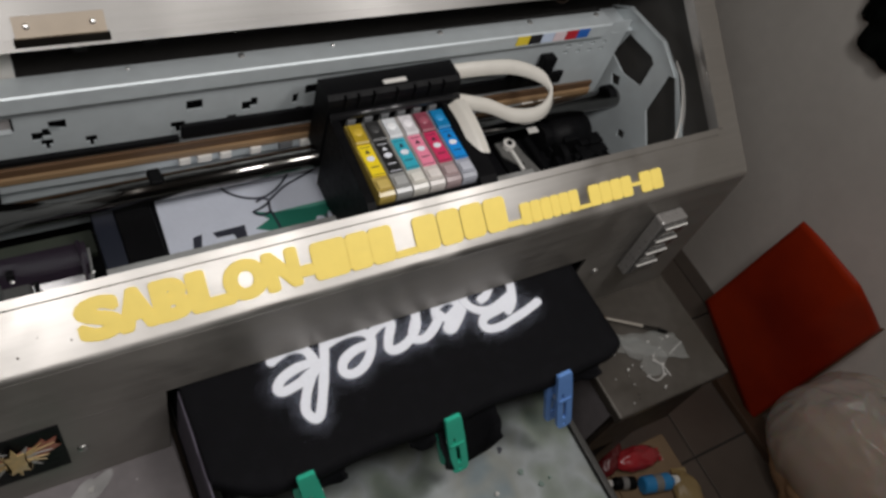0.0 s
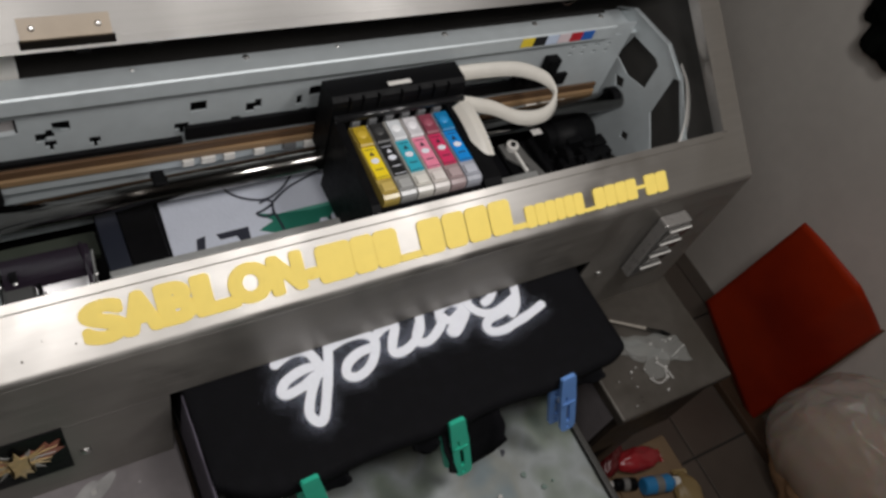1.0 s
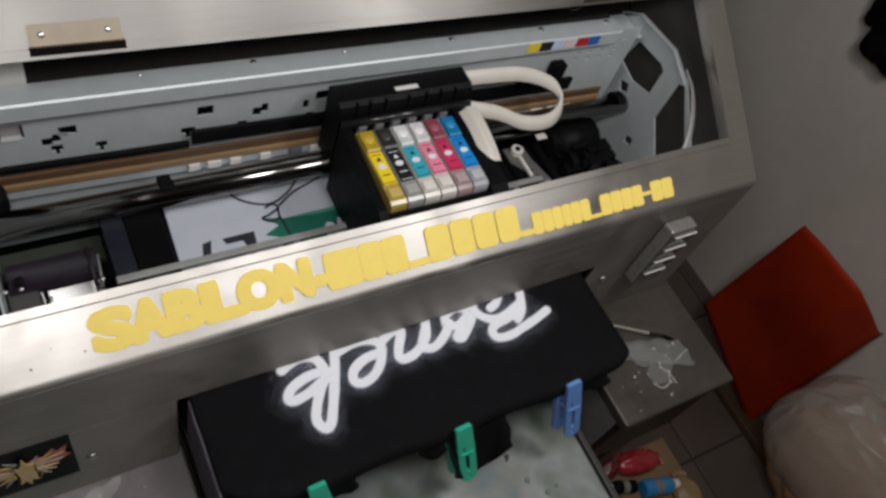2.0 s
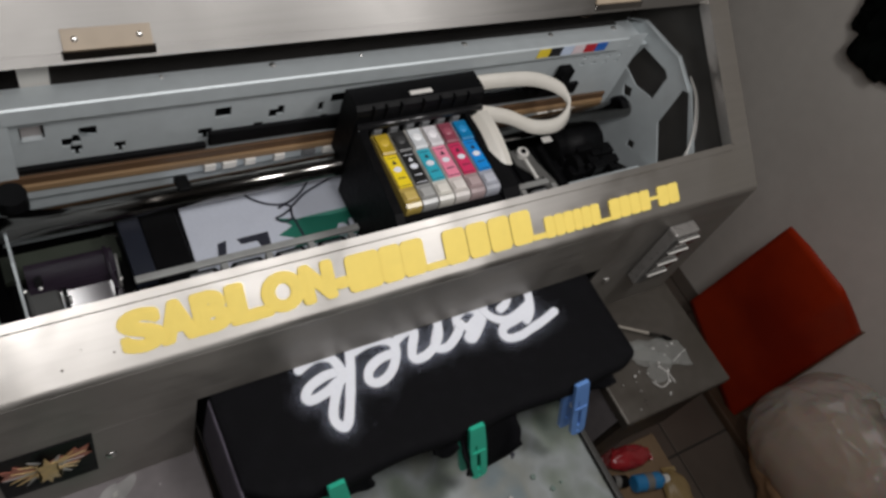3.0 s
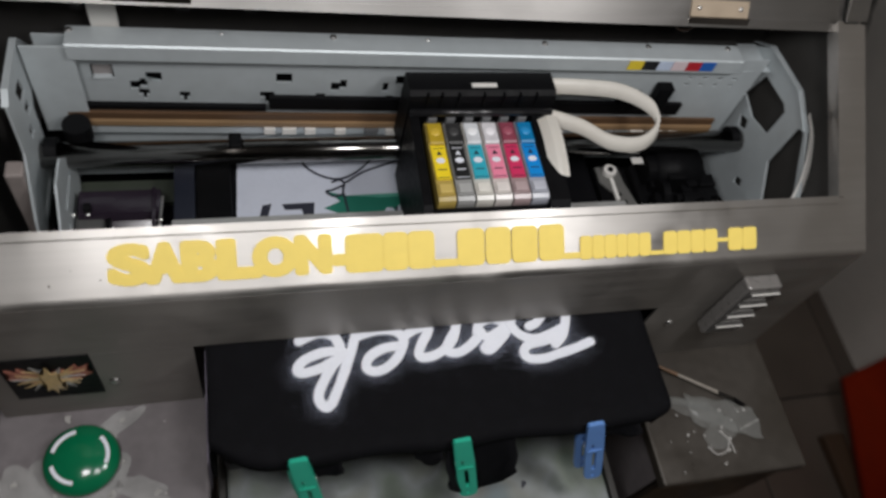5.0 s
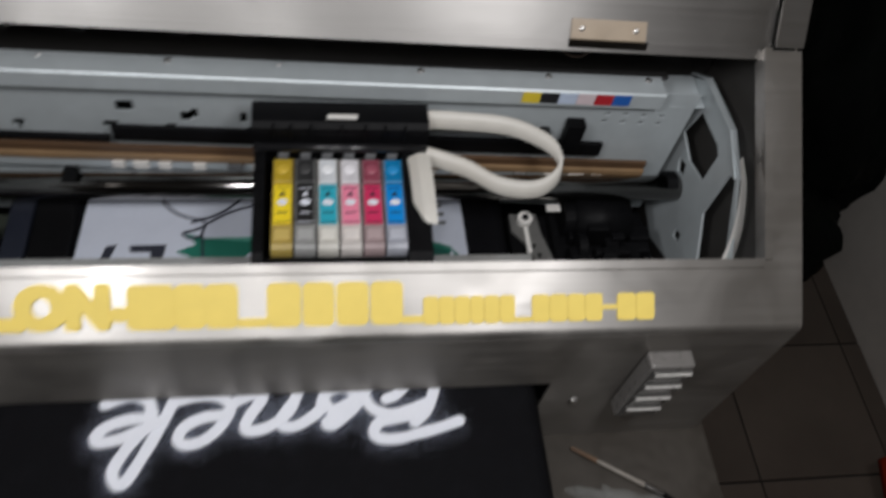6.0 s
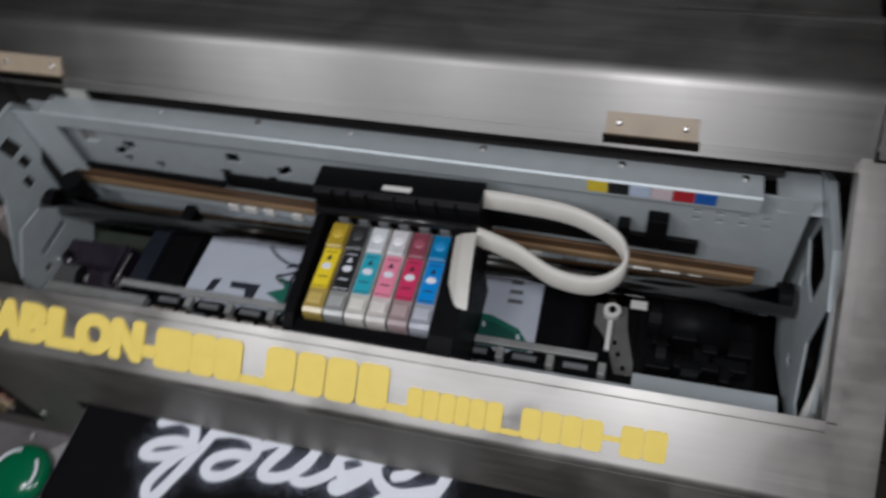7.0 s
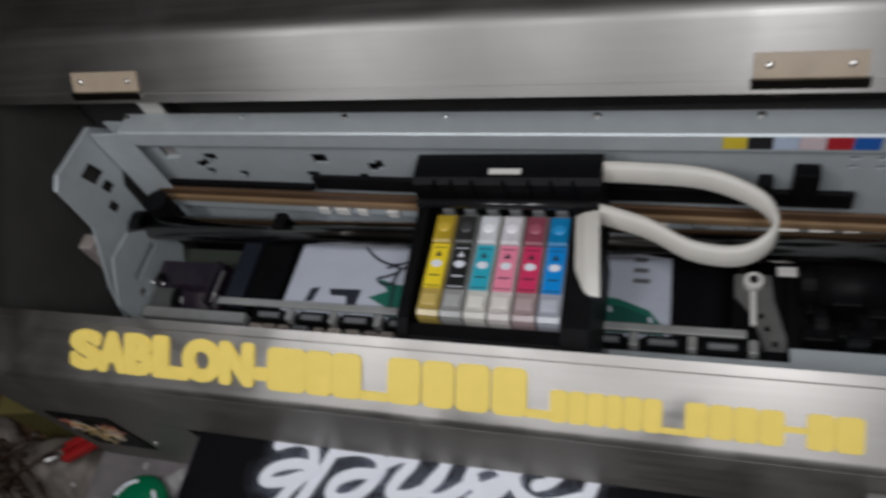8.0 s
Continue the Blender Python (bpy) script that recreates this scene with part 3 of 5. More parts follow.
for x0, x1 in ((0.004, 0.027), (0.0265, 0.042), (0.0415, 0.058), (0.072, 0.0895), (0.090, 0.1065), (0.107, 0.1242), (0.1248, 0.142)):
    sign(lobe(x0 + 0.0001, x1 - 0.0001, -0.0015, 0.0212, 0.0034))
sign(lobe(0.0572, 0.0728, -0.0012, 0.0034, 0.001))
sign(lobe(0.1412, 0.153, -0.0012, 0.0028, 0.001))
x = 0.1525
for k, (w, gap) in enumerate(((0.0085, 0), (0.0085, 0), (0.0085, 0), (0.0074, 0), (0.0085, 0), (0.0085, 0.0092), (0.0100, 0), (0.0100, 0), (0.0100, 0), (0.0100, 0.0082), (0.0109, 0), (0.0109, 0))):
    sign(lobe(x + 0.0001, x + w - 0.0001, -0.0022, 0.0128, 0.0020))
    x += w + gap
    if gap:
        sign(lobe(x - gap - 0.0004, x + 0.0004, *((-0.0020, 0.0008) if k < 6 else (0.0040, 0.0066)), 0.0008))

r5 = random.Random(31)
for k in range(6):
    bm = blob(0, 0, r5.uniform(0.0003, 0.0007), 0, 0.0004, 0.3, 8, 300 + k)
    bmesh.ops.transform(bm, matrix=on_deck(r5.uniform(XL + 0.01, XR - 0.02), r5.uniform(0.001, 0.021)), verts=bm.verts)
    part("dirt_speck", bm, CABLE, case)

# white tab and thin wire under the raised back
part("cable_tab", prism([(-0.138, 0.832), (-0.120, 0.832), (-0.1205, 0.750), (-0.136, 0.750)], "y", 0.1500, 0.1515), WHITE, case, "white plastic tab")
wire = bmesh.new()
loop = smooth_path([(0.232, 0.114, 0.824), (0.238, 0.118, 0.806), (0.250, 0.120, 0.800), (0.256, 0.118, 0.812), (0.248, 0.116, 0.824)], 5)
for a, b in zip(loop, loop[1:]):
    tube(wire, a, b, 0.0007, n=6)
part("wire", wire, CABLE, case)

# ---- printer mechanism ----
printer = thing("inkjet_printer", "opened inkjet printer mechanism of grey sheet steel", "printer", 0.001, 0.0, 0.0035)


def lean(ob, k):
    """Turn a part by a hair about the upright axis, as the mechanism sits in its box."""
    for v in ob.data.vertices:
        v.co.y -= k * v.co.x
    return ob


rail = lean(part("top_rail", prism([(0.1295, 0.7515), (0.1295, 0.7630), (0.1305, 0.764), (0.1460, 0.764), (0.1460, 0.752), (0.1445, 0.752), (0.1445, 0.762), (0.1315, 0.762), (0.1315, 0.7515)], "x", -0.152, 0.3165), ZINC, printer), 0.021)
for x in (-0.150, 0.011, 0.160, 0.241, 0.307, 0.075, -0.06):
    lean(part("rail_screw", domed(x, 0.1425, 0.764, 0.0024 if x not in (0.075, -0.06) else 0.0014, 0.0014, n=10, rings=3), CHROME, rail), 0.021)
for k, c in enumerate(((0.72, 0.55, 0.04), (0.015, 0.015, 0.017), (0.52, 0.60, 0.74), (0.70, 0.58, 0.60), (0.45, 0.02, 0.03), (0.02, 0.11, 0.42))):
    m = mat("sticker_colour", c, 0.45, 0, 0.06, 200, 0.2)
    lean(part("colour_sticker", boxed(0.2232 + 0.0118 * k, 0.2232 + 0.0118 * k + 0.0114, 0.1289, 0.1293, 0.7540, 0.7626), m, rail), 0.021)

# the plate with its slots
def slot(x, z, w, h, kind):
    """A punched slot: plain, stepped like a Z, or a flag on a short stem."""
    h *= 1.7 if w < 0.0125 and h > 0.0031 else 1.0
    a, b, lo, hi = x - w * 0.46, x + w * 0.46, z - h / 2, z + h / 2
    if kind == "z":
        c, q = x + w * 0.06, h * 0.34
        return [(a, lo - q), (c, lo - q), (c, lo), (b, lo), (b, hi), (c, hi), (c, hi - q), (a, hi - q)]
    if kind == "t":
        return [(a, lo), (x - w * 0.14, lo), (x - w * 0.14, lo - h * 0.75), (x + w * 0.16, lo - h * 0.75), (x + w * 0.16, lo), (b, lo), (b, hi), (a, hi)]
    return [(a, lo), (b, lo + 0.0004), (b, hi), (a, hi - 0.0004)]


HOLES = [(-0.0204, 0.7278, 0.0118, 0.0055, "r"), (0.0175, 0.7232, 0.0120, 0.0050, "z"), (0.0629, 0.7285, 0.0118, 0.0055, "r"), (-0.0318, 0.7108, 0.0105, 0.0036, "t"), (0.0052, 0.7102, 0.0075, 0.0036, "t"),
         (0.0550, 0.7096, 0.0060, 0.0036, "t"), (-0.1055, 0.7258, 0.0115, 0.0052, "r"), (-0.1155, 0.7202, 0.0120, 0.0044, "z"), (-0.1130, 0.7112, 0.0075, 0.0032, "t"), (0.0508, 0.7212, 0.0045, 0.0055, "r"),
         (0.101, 0.7095, 0.0052, 0.0034, "t"), (0.148, 0.7090, 0.0052, 0.0034, "t"), (0.199, 0.7090, 0.006, 0.0034, "t"), (0.115, 0.7265, 0.020, 0.0085, "r"), (-0.0870, 0.7092, 0.0075, 0.0034, "t"),
         (0.228, 0.7090, 0.005, 0.005, "r"), (-0.1365, 0.7300, 0.0150, 0.0130, "r")]
HOLES += [(0.286 + 0.0125 * i, z, 0.0048, 0.0030, "r") for i in range(4) for z in (0.7325, 0.7395)]
lean(part("back_plate", plate([(-0.172, 0.640), (0.343, 0.640), (0.343, 0.7600), (-0.172, 0.7600)], [slot(*h) for h in HOLES], "y", 0.1395, 0.1410), ZINC, printer), 0.034)
# black sheet added so that the slots read dark
part("backing", boxed(-0.172, 0.343, 0.1500, 0.1512, 0.60, 0.7475), BLACK, printer)
bracket = part("hole_bracket", boxed(-0.1425, -0.1310, 0.1465, 0.1475, 0.7240, 0.7345), mat("pinkish_bracket", (0.27, 0.25, 0.245), 0.5, 0, 0.1, 120, 0.3), printer, "pale bracket seen through the square hole")
part("bracket_lip", boxed(-0.1425, -0.1310, 0.1425, 0.1463, 0.7240, 0.7252), ZINC, bracket)
part("lower_plate", boxed(-0.168, -0.098, 0.1285, 0.1300, 0.640, 0.6675), ZINC, printer)
lean(part("belt_cover", boxed(-0.0310, 0.290, 0.1335, 0.1372, 0.7020, 0.7145, bevel=0.001), BLACK, printer), 0.030)
lean(part("belt_cover", boxed(-0.150, -0.033, 0.1320, 0.1360, 0.7016, 0.7062, bevel=0.0008), BLACK, printer), 0.030)
part("belt_pulley", tubed((-0.156, 0.122, 0.690), (-0.156, 0.122, 0.704), 0.009, n=18), BLACK, printer)
strip = lean(part("guide_strip", boxed(-0.163, 0.325, 0.1300, 0.1328, 0.6945, 0.7012, bevel=0.0008), COPPER, printer), 0.030)
lean(part("pale_edge", boxed(-0.160, 0.325, 0.1285, 0.1328, 0.6885, 0.6942, bevel=0.0008), mat("tan_guide_strip", (0.30, 0.19, 0.098), 0.4, 0.1, 0.25, 150, 0.5, (0.20, 0.135, 0.078), 0.03, (0.1, 1, 1)), strip, "tan lower edge of the strip"), 0.030)
lean(part("guide_channel", boxed(-0.160, 0.322, 0.1310, 0.1328, 0.6790, 0.6880), ZINC, printer), 0.030)
rnd = random.Random(4)
x = -0.035
while x < 0.30:
    w = rnd.choice((0.008, 0.010, 0.012))
    lean(part("pale_block", boxed(x, x + w, 0.1275, 0.1309, 0.6815, 0.6880, bevel=0.0006), WHITE if rnd.random() < 0.75 else GREY, printer), 0.030)
    x += w + rnd.choice((0.006, 0.010, 0.014, 0.005))
part("guide_rod", tubed((-0.180, 0.110, 0.6865), (0.350, 0.110, 0.6865), 0.0088, n=32), ROD, printer, smooth=True)
for x in (-0.177, 0.339):
    part("rod_bush", tubed((x, 0.112, 0.688), (x + 0.008, 0.112, 0.688), 0.0095), BLACK, printer)
part("rod_clip", boxed(-0.060, -0.051, 0.106, 0.119, 0.690, 0.697, bevel=0.0015), BLACK, printer)
for x, w, z in ((0.2320, 0.005, 0.7215), (0.2425, 0.007, 0.7270), (0.2590, 0.012, 0.7365)):
    lean(part("cable_block", boxed(x, x + w, 0.1285, 0.1372, 0.7120, z, bevel=0.001), BLACK, printer), 0.030)
REAR_GREY = mat("dusty_black_plastic", (0.045, 0.044, 0.043), 0.5, 0, 0.3, 120, 0.4, (0.05, 0.048, 0.045), 0.05)
part("rear_bar", boxed(-0.165, 0.33, 0.1520, 0.1580, 0.742, 0.7520, bevel=0.001), REAR_GREY, printer)
for x in (-0.150, -0.088, -0.046, 0.012, 0.052, 0.118, 0.182, 0.262):
    clip_ = part("rear_clip", boxed(x, x + 0.009, 0.160, 0.1665, 0.766, 0.786, bevel=0.001), REAR_GREY, printer)
    part("clip_screw", domed(x + 0.0045, 0.1632, 0.7862, 0.0026, 0.0016, n=10, rings=3), CHROME, clip_)

# right end frame
right = part("end_frame", plate([(0.160, 0.700), (0.159, 0.746), (0.142, 0.760), (0.094, 0.763), (0.067, 0.755), (0.027, 0.716), (0.022, 0.668), (0.040, 0.660), (0.060, 0.652), (0.082, 0.640), (0.108, 0.628), (0.138, 0.636)],
             [[(0.1365, 0.7163), (0.129, 0.7437), (0.0975, 0.7462), (0.0915, 0.743), (0.0917, 0.7168), (0.1145, 0.711)], [(0.0725, 0.747), (0.066, 0.750), (0.0345, 0.714), (0.032, 0.680), (0.050, 0.678), (0.0735, 0.7055)], [(0.126, 0.702), (0.115, 0.706), (0.112, 0.698), (0.120, 0.694)], [(0.088, 0.668), (0.080, 0.671), (0.078, 0.664), (0.086, 0.661)]], "x", 0.3505, 0.352), ZINC, printer)
part("end_flange", prism([(0.160, 0.7485), (0.142, 0.7605), (0.094, 0.7635), (0.066, 0.7505), (0.066, 0.7515), (0.094, 0.7648), (0.1425, 0.7618), (0.160, 0.7497)], "x", 0.3495, 0.3540), ZINC, right)
part("top_flange", boxed(0.3265, 0.3500, 0.128, 0.158, 0.7475, 0.749, bevel=0.0005), ZINC, right)
cable = bmesh.new()
strip_rows = []
for q, p in enumerate(smooth_path([(0.3535, 0.074, 0.7585), (0.3535, 0.058, 0.7500), (0.3530, 0.040, 0.7290), (0.3525, 0.029, 0.7000), (0.3520, 0.023, 0.6660)], 5)):
    w = 0.0016 + 0.0062 * (q / 20) ** 1.5
    strip_rows.append([cable.verts.new(p + Vector(o)) for o in ((-w, -0.0015, 0), (w, 0.0015, 0.0005), (w, 0.0030, 0.0012), (-w, 0.0, 0.0008))])
for a, b in zip(strip_rows, strip_rows[1:]):
    for i in range(4):
        cable.faces.new((a[i], a[(i + 1) % 4], b[(i + 1) % 4], b[i]))
cable.faces.new(strip_rows[0])
cable.faces.new(strip_rows[-1][::-1])
part("side_ribbon", cable, WHITE, right, "white flat cable")

# right drive: motor, gears and black blocks
drive = part("drive_unit", boxed(0.262, 0.334, 0.060, 0.112, 0.625, 0.656, bevel=0.003), BLACK, printer)
part("motor", tubed((0.276, 0.099, 0.664), (0.315, 0.099, 0.664), 0.0165, n=28), BLACK, drive, smooth=True)
part("gear", tubed((0.268, 0.100, 0.664), (0.2755, 0.100, 0.664), 0.0125, n=24), BLACK, drive)
part("gear", tubed((0.274, 0.075, 0.664), (0.280, 0.075, 0.664), 0.011, n=22), BLACK, drive)
for k in range(16):
    x, y = rnd.uniform(0.266, 0.322), rnd.uniform(0.060, 0.082)
    w, d, h = rnd.uniform(0.006, 0.018), rnd.uniform(0.005, 0.012), rnd.uniform(0.008, 0.02)
    part("black_block", boxed(x, x + w, y, y + d, 0.648, 0.656 + h, bevel=0.001), BLACK, drive)
part("drive_plate", boxed(0.262, 0.345, 0.046, 0.0595, 0.662, 0.6645, bevel=0.0006), ZINC, printer)
part("white_label", boxed(0.256, 0.266, 0.100, 0.106, 0.6715, 0.6722), WHITE, printer)
ARM_GREY = mat("dull_grey_casting", (0.15, 0.148, 0.14), 0.5, 0.2, 0.2, 120, 0.4, (0.10, 0.098, 0.092), 0.05)
part("side_arm", plate([(0.2345, 0.1130), (0.2545, 0.1130), (0.2560, 0.0960), (0.2640, 0.0640), (0.2520, 0.0600), (0.2440, 0.0860), (0.2345, 0.0980)], [lobe(0.2475, 0.2505, 0.0835, 0.0875, 0.0014), lobe(0.2505, 0.2535, 0.0755, 0.0795, 0.0014), lobe(0.2545, 0.2575, 0.0660, 0.0700, 0.0014)], "z", 0.6490, 0.6505), ARM_GREY, printer, "perforated grey arm")
# black block stands for the shade under the arm
part("arm_shade", boxed(0.2330, 0.2650, 0.0560, 0.1140, 0.640, 0.6480), BLACK, printer)
roller = part("arm_roller", tubed((0.2448, 0.1065, 0.651), (0.2448, 0.1065, 0.6555), 0.0056), WHITE, printer)
part("arm_bar", boxed(0.2430, 0.2462, 0.078, 0.1000, 0.6507, 0.6535, bevel=0.0006), WHITE, printer, "thin white bar")
part("arm_hub", tubed((0.2448, 0.1065, 0.6556), (0.2448, 0.1065, 0.657), 0.0024, n=12), BLACK, roller)
part("arm_screw", domed(0.2590, 0.0620, 0.6506, 0.002, 0.0014, n=10, rings=3), CHROME, printer)

# left end frame
left = part("end_frame", plate([(0.155, 0.749), (0.139, 0.769), (0.097, 0.771), (0.088, 0.766), (0.086, 0.728), (0.060, 0.690), (0.050, 0.664), (0.125, 0.664), (0.128, 0.721)],
            [[(0.120, 0.757), (0.108, 0.757), (0.112, 0.742), (0.124, 0.742)], [(0.121, 0.738), (0.113, 0.738), (0.115, 0.728), (0.123, 0.728)], [(0.113, 0.725), (0.106, 0.725), (0.107, 0.715), (0.114, 0.715)]], "x", -0.182, -0.1805), ZINC, printer)
left.location = (0.001, 0, -0.008)
part("end_flange", prism([(0.155, 0.7495), (0.139, 0.7695), (0.097, 0.7715), (0.088, 0.7665), (0.088, 0.7675), (0.097, 0.7727), (0.1395, 0.7707), (0.155, 0.7507)], "x", -0.1835, -0.1795), ZINC, left)
part("corner_plate", boxed(-0.1792, -0.1500, 0.1350, 0.1365, 0.690, 0.768, bevel=0.0005), ZINC, left, "pale corner sheet joining the frame to the back plate")
part("side_plate", plate([(0.092, 0.714), (0.112, 0.690), (0.118, 0.660), (0.098, 0.640), (0.046, 0.664), (0.046, 0.692), (0.070, 0.716)], [rect(0.085, 0.688, 0.030, 0.006), rect(0.066, 0.676, 0.006, 0.006), rect(0.080, 0.668, 0.005, 0.007)], "x", -0.1660, -0.1645), ZINC, left)
pump = part("pump_body", boxed(-0.1635, -0.144, 0.054, 0.080, 0.636, 0.670, bevel=0.003), mat("dusty_dark_plastic", (0.055, 0.055, 0.055), 0.45, 0, 0.3, 90, 0.5, (0.10, 0.10, 0.095), 0.05), left, "dusty dark pump housing")
part("pump_wheel", tubed((-0.1435, 0.068, 0.664), (-0.1405, 0.068, 0.664), 0.009, n=20), BLACK, pump)
part("pump_hub", tubed((-0.1403, 0.068, 0.664), (-0.1390, 0.068, 0.664), 0.003, n=12), CHROME, pump)
part("side_foot", boxed(-0.1935, -0.1825, 0.074, 0.086, 0.640, 0.721, bevel=0.0015), mat("pinkish_plastic", (0.27, 0.235, 0.22), 0.5, 0, 0.15, 120, 0.4, (0.19, 0.16, 0.15), 0.05), left, "pale plastic post")

# left bay: glossy dark cover and bars
GLOSSY_DARK = mat("glossy_dark_plastic", (0.020, 0.014, 0.022), 0.14, 0, 0.2, 60)
bay = part("dark_cover", prism([(0.058, 0.636), (0.058, 0.652), (0.073, 0.660), (0.076, 0.6655), (0.094, 0.6665), (0.096, 0.660), (0.096, 0.636)], "x", -0.160, -0.1075), GLOSSY_DARK, printer, "glossy dark cover with a stepped top")
part("cover_rib", boxed(-0.1130, -0.1105, 0.062, 0.095, 0.655, 0.6685, bevel=0.0006), GLOSSY_DARK, bay)
part("cover_pin", tubed((-0.1085, 0.064, 0.664), (-0.1062, 0.088, 0.666), 0.0010, n=8), CHROME, bay, "thin bright metal pin")
for x, y in ((-0.1625, 0.0765), (-0.1535, 0.0762), (-0.1075, 0.0700)):
    part("cover_screw", domed(x, y, 0.6650, 0.0016, 0.0012, n=10, rings=3), CHROME, bay)
part("cover_post", boxed(-0.1560, -0.1515, 0.0765, 0.0815, 0.6640, 0.6715, bevel=0.0008), BLACK, bay)
# dark green strip stands for the shadow band below the rod
part("shadow_strip", boxed(-0.172, -0.100, 0.1000, 0.1200, 0.6370, 0.6420), mat("green_shadow", (0.035, 0.042, 0.030), 0.6, 0, 0.2, 60, 0.5, (0.022, 0.026, 0.02), 0.05), printer, "dark green strip for a shadow band")
part("slate_panel", boxed(-0.0990, -0.0850, 0.0640, 0.1185, 0.6560, 0.6645, bevel=0.0006), mat("slate_plastic", (0.012, 0.015, 0.026), 0.45, 0, 0.2, 90, 0.3, (0.008, 0.008, 0.011), 0.04), printer, "slate black panel")
part("dark_shelf", boxed(-0.170, -0.095, 0.048, 0.122, 0.620, 0.636), BLACK, printer)
part("dark_column", boxed(-0.0845, -0.0600, 0.0660, 0.122, 0.6590, 0.6620, bevel=0.001), BLACK, printer)

# front ledge with its row of small roller holders
DUSTY = mat("dusty_ledge_steel", (0.36, 0.365, 0.355), 0.45, 0.2, 0.2, 120, 0.6, (0.22, 0.205, 0.185), 0.05)
ledge = part("front_ledge", boxed(-0.100, 0.240, 0.0615, 0.0665, 0.6665, 0.6690, bevel=0.0006), DUSTY, printer)
part("ledge_base", boxed(-0.185, 0.262, 0.040, 0.0605, 0.653, 0.6560), BLACK, printer)
part("ledge_end", boxed(-0.162, -0.078, 0.050, 0.0580, 0.6562, 0.6640, bevel=0.001), DUSTY, printer, "pale grey end bar")
part("front_strip", boxed(0.166, 0.345, 0.0425, 0.0525, 0.6562, 0.6615, bevel=0.0008), ZINC, printer, "pale grey front strip")
CREAM = mat("dusty_clear_plastic", (0.34, 0.30, 0.26), 0.35, 0, 0.25, 200, 0.6, (0.20, 0.17, 0.15), 0.05, spread=0.35)
for k in range(10):
    x = -0.072 + 0.0318 * k
    # solid black block stands for the dark recess in the ledge
    part("roller_pocket", prism([(x + 0.001, 0.0535), (x + 0.0262, 0.0535), (x + 0.0262, 0.0575), (x + 0.0232, 0.0612), (x + 0.004, 0.0612), (x + 0.001, 0.0575)], "z", 0.6562, 0.6645), BLACK, ledge, "black block for a dark roller recess")
    part("pocket_bridge", boxed(x + 0.0270, x + 0.0320, 0.0530, 0.0613, 0.6600, 0.6678, bevel=0.0008), DUSTY, ledge)
    part("roller", tubed((x + 0.006, 0.0570, 0.6650), (x + 0.021, 0.0570, 0.6650), 0.0021, n=12), GREY, ledge)
x = -0.074
while x < 0.160:
    w = rnd.choice((0.0075, 0.0095, 0.0095, 0.0115))
    part("roller_holder", boxed(x, x + w, rnd.uniform(0.0450, 0.0462), 0.0525, 0.6562, rnd.uniform(0.6615, 0.6632), bevel=0.0014), CREAM if rnd.random() < 0.8 else GREY, printer)
    x += w + rnd.choice((0.0012, 0.002, 0.0035))

# ---- ink carriage ----
CX = 0.060
carriage = thing("ink_carriage", "black print carriage holding six refillable ink cartridges", "print carriage", CX, -0.001, 0.0045)
part("cover", prism([(0.1035, 0.690), (0.1035, 0.745), (0.1045, 0.7485), (0.108, 0.751), (0.124, 0.751), (0.1255, 0.7495), (0.1255, 0.690)], "x", 0.0, 0.105), BLACK, carriage)
for x in (0.012, 0.022, 0.034, 0.052, 0.066, 0.078, 0.090):
    part("cover_rib", boxed(x, x + 0.0012, 0.1020, 0.1065, 0.740, 0.7505), BLACK, carriage)
part("cover_bar", tubed((0.001, 0.1005, 0.7365), (0.104, 0.1005, 0.7365), 0.0030, n=20), mat("glossy_black_plastic", (0.012, 0.012, 0.013), 0.22, 0, 0.2, 120), carriage, "glossy black rounded bar", smooth=True)
part("cover_label", boxed(0.044, 0.062, 0.110, 0.1135, 0.7511, 0.7517), WHITE, carriage, "small white label")
part("side_wall", prism([(0.0225, 0.664), (0.0225, 0.719), (0.032, 0.726), (0.1025, 0.735), (0.1025, 0.664)], "x", 0.001, 0.0075), BLACK, carriage)
part("side_wall", prism([(0.0225, 0.664), (0.0225, 0.719), (0.032, 0.726), (0.1025, 0.735), (0.1025, 0.664)], "x", 0.0895, 0.104), BLACK, carriage)
part("front_lip", boxed(0.0078, 0.0892, 0.0225, 0.0325, 0.664, 0.7215, bevel=0.0015), BLACK, carriage)
part("base", boxed(0.0078, 0.0892, 0.0328, 0.0990, 0.664, 0.6785), BLACK, carriage)
part("back_block", boxed(0.004, 0.101, 0.1038, 0.1255, 0.672, 0.6895, bevel=0.002), BLACK, carriage)
part("guide_finger", boxed(0.1045, 0.122, 0.020, 0.026, 0.664, 0.672, bevel=0.001), BLACK, carriage)
INKS = (("yellow", (0.46, 0.32, 0.025), (0.90, 0.68, 0.02), (0.42, 0.31, 0.08)), ("black", (0.03, 0.03, 0.03), (0.014, 0.014, 0.014), (0.29, 0.29, 0.28)),
        ("light cyan", (0.66, 0.68, 0.70), (0.04, 0.42, 0.54), (0.55, 0.53, 0.48)), ("light magenta", (0.66, 0.64, 0.66), (0.84, 0.25, 0.37), (0.56, 0.52, 0.49)),
        ("magenta", (0.26, 0.06, 0.09), (0.62, 0.035, 0.12), (0.33, 0.25, 0.25)), ("cyan", (0.01, 0.20, 0.44), (0.008, 0.25, 0.68), (0.34, 0.35, 0.39)))
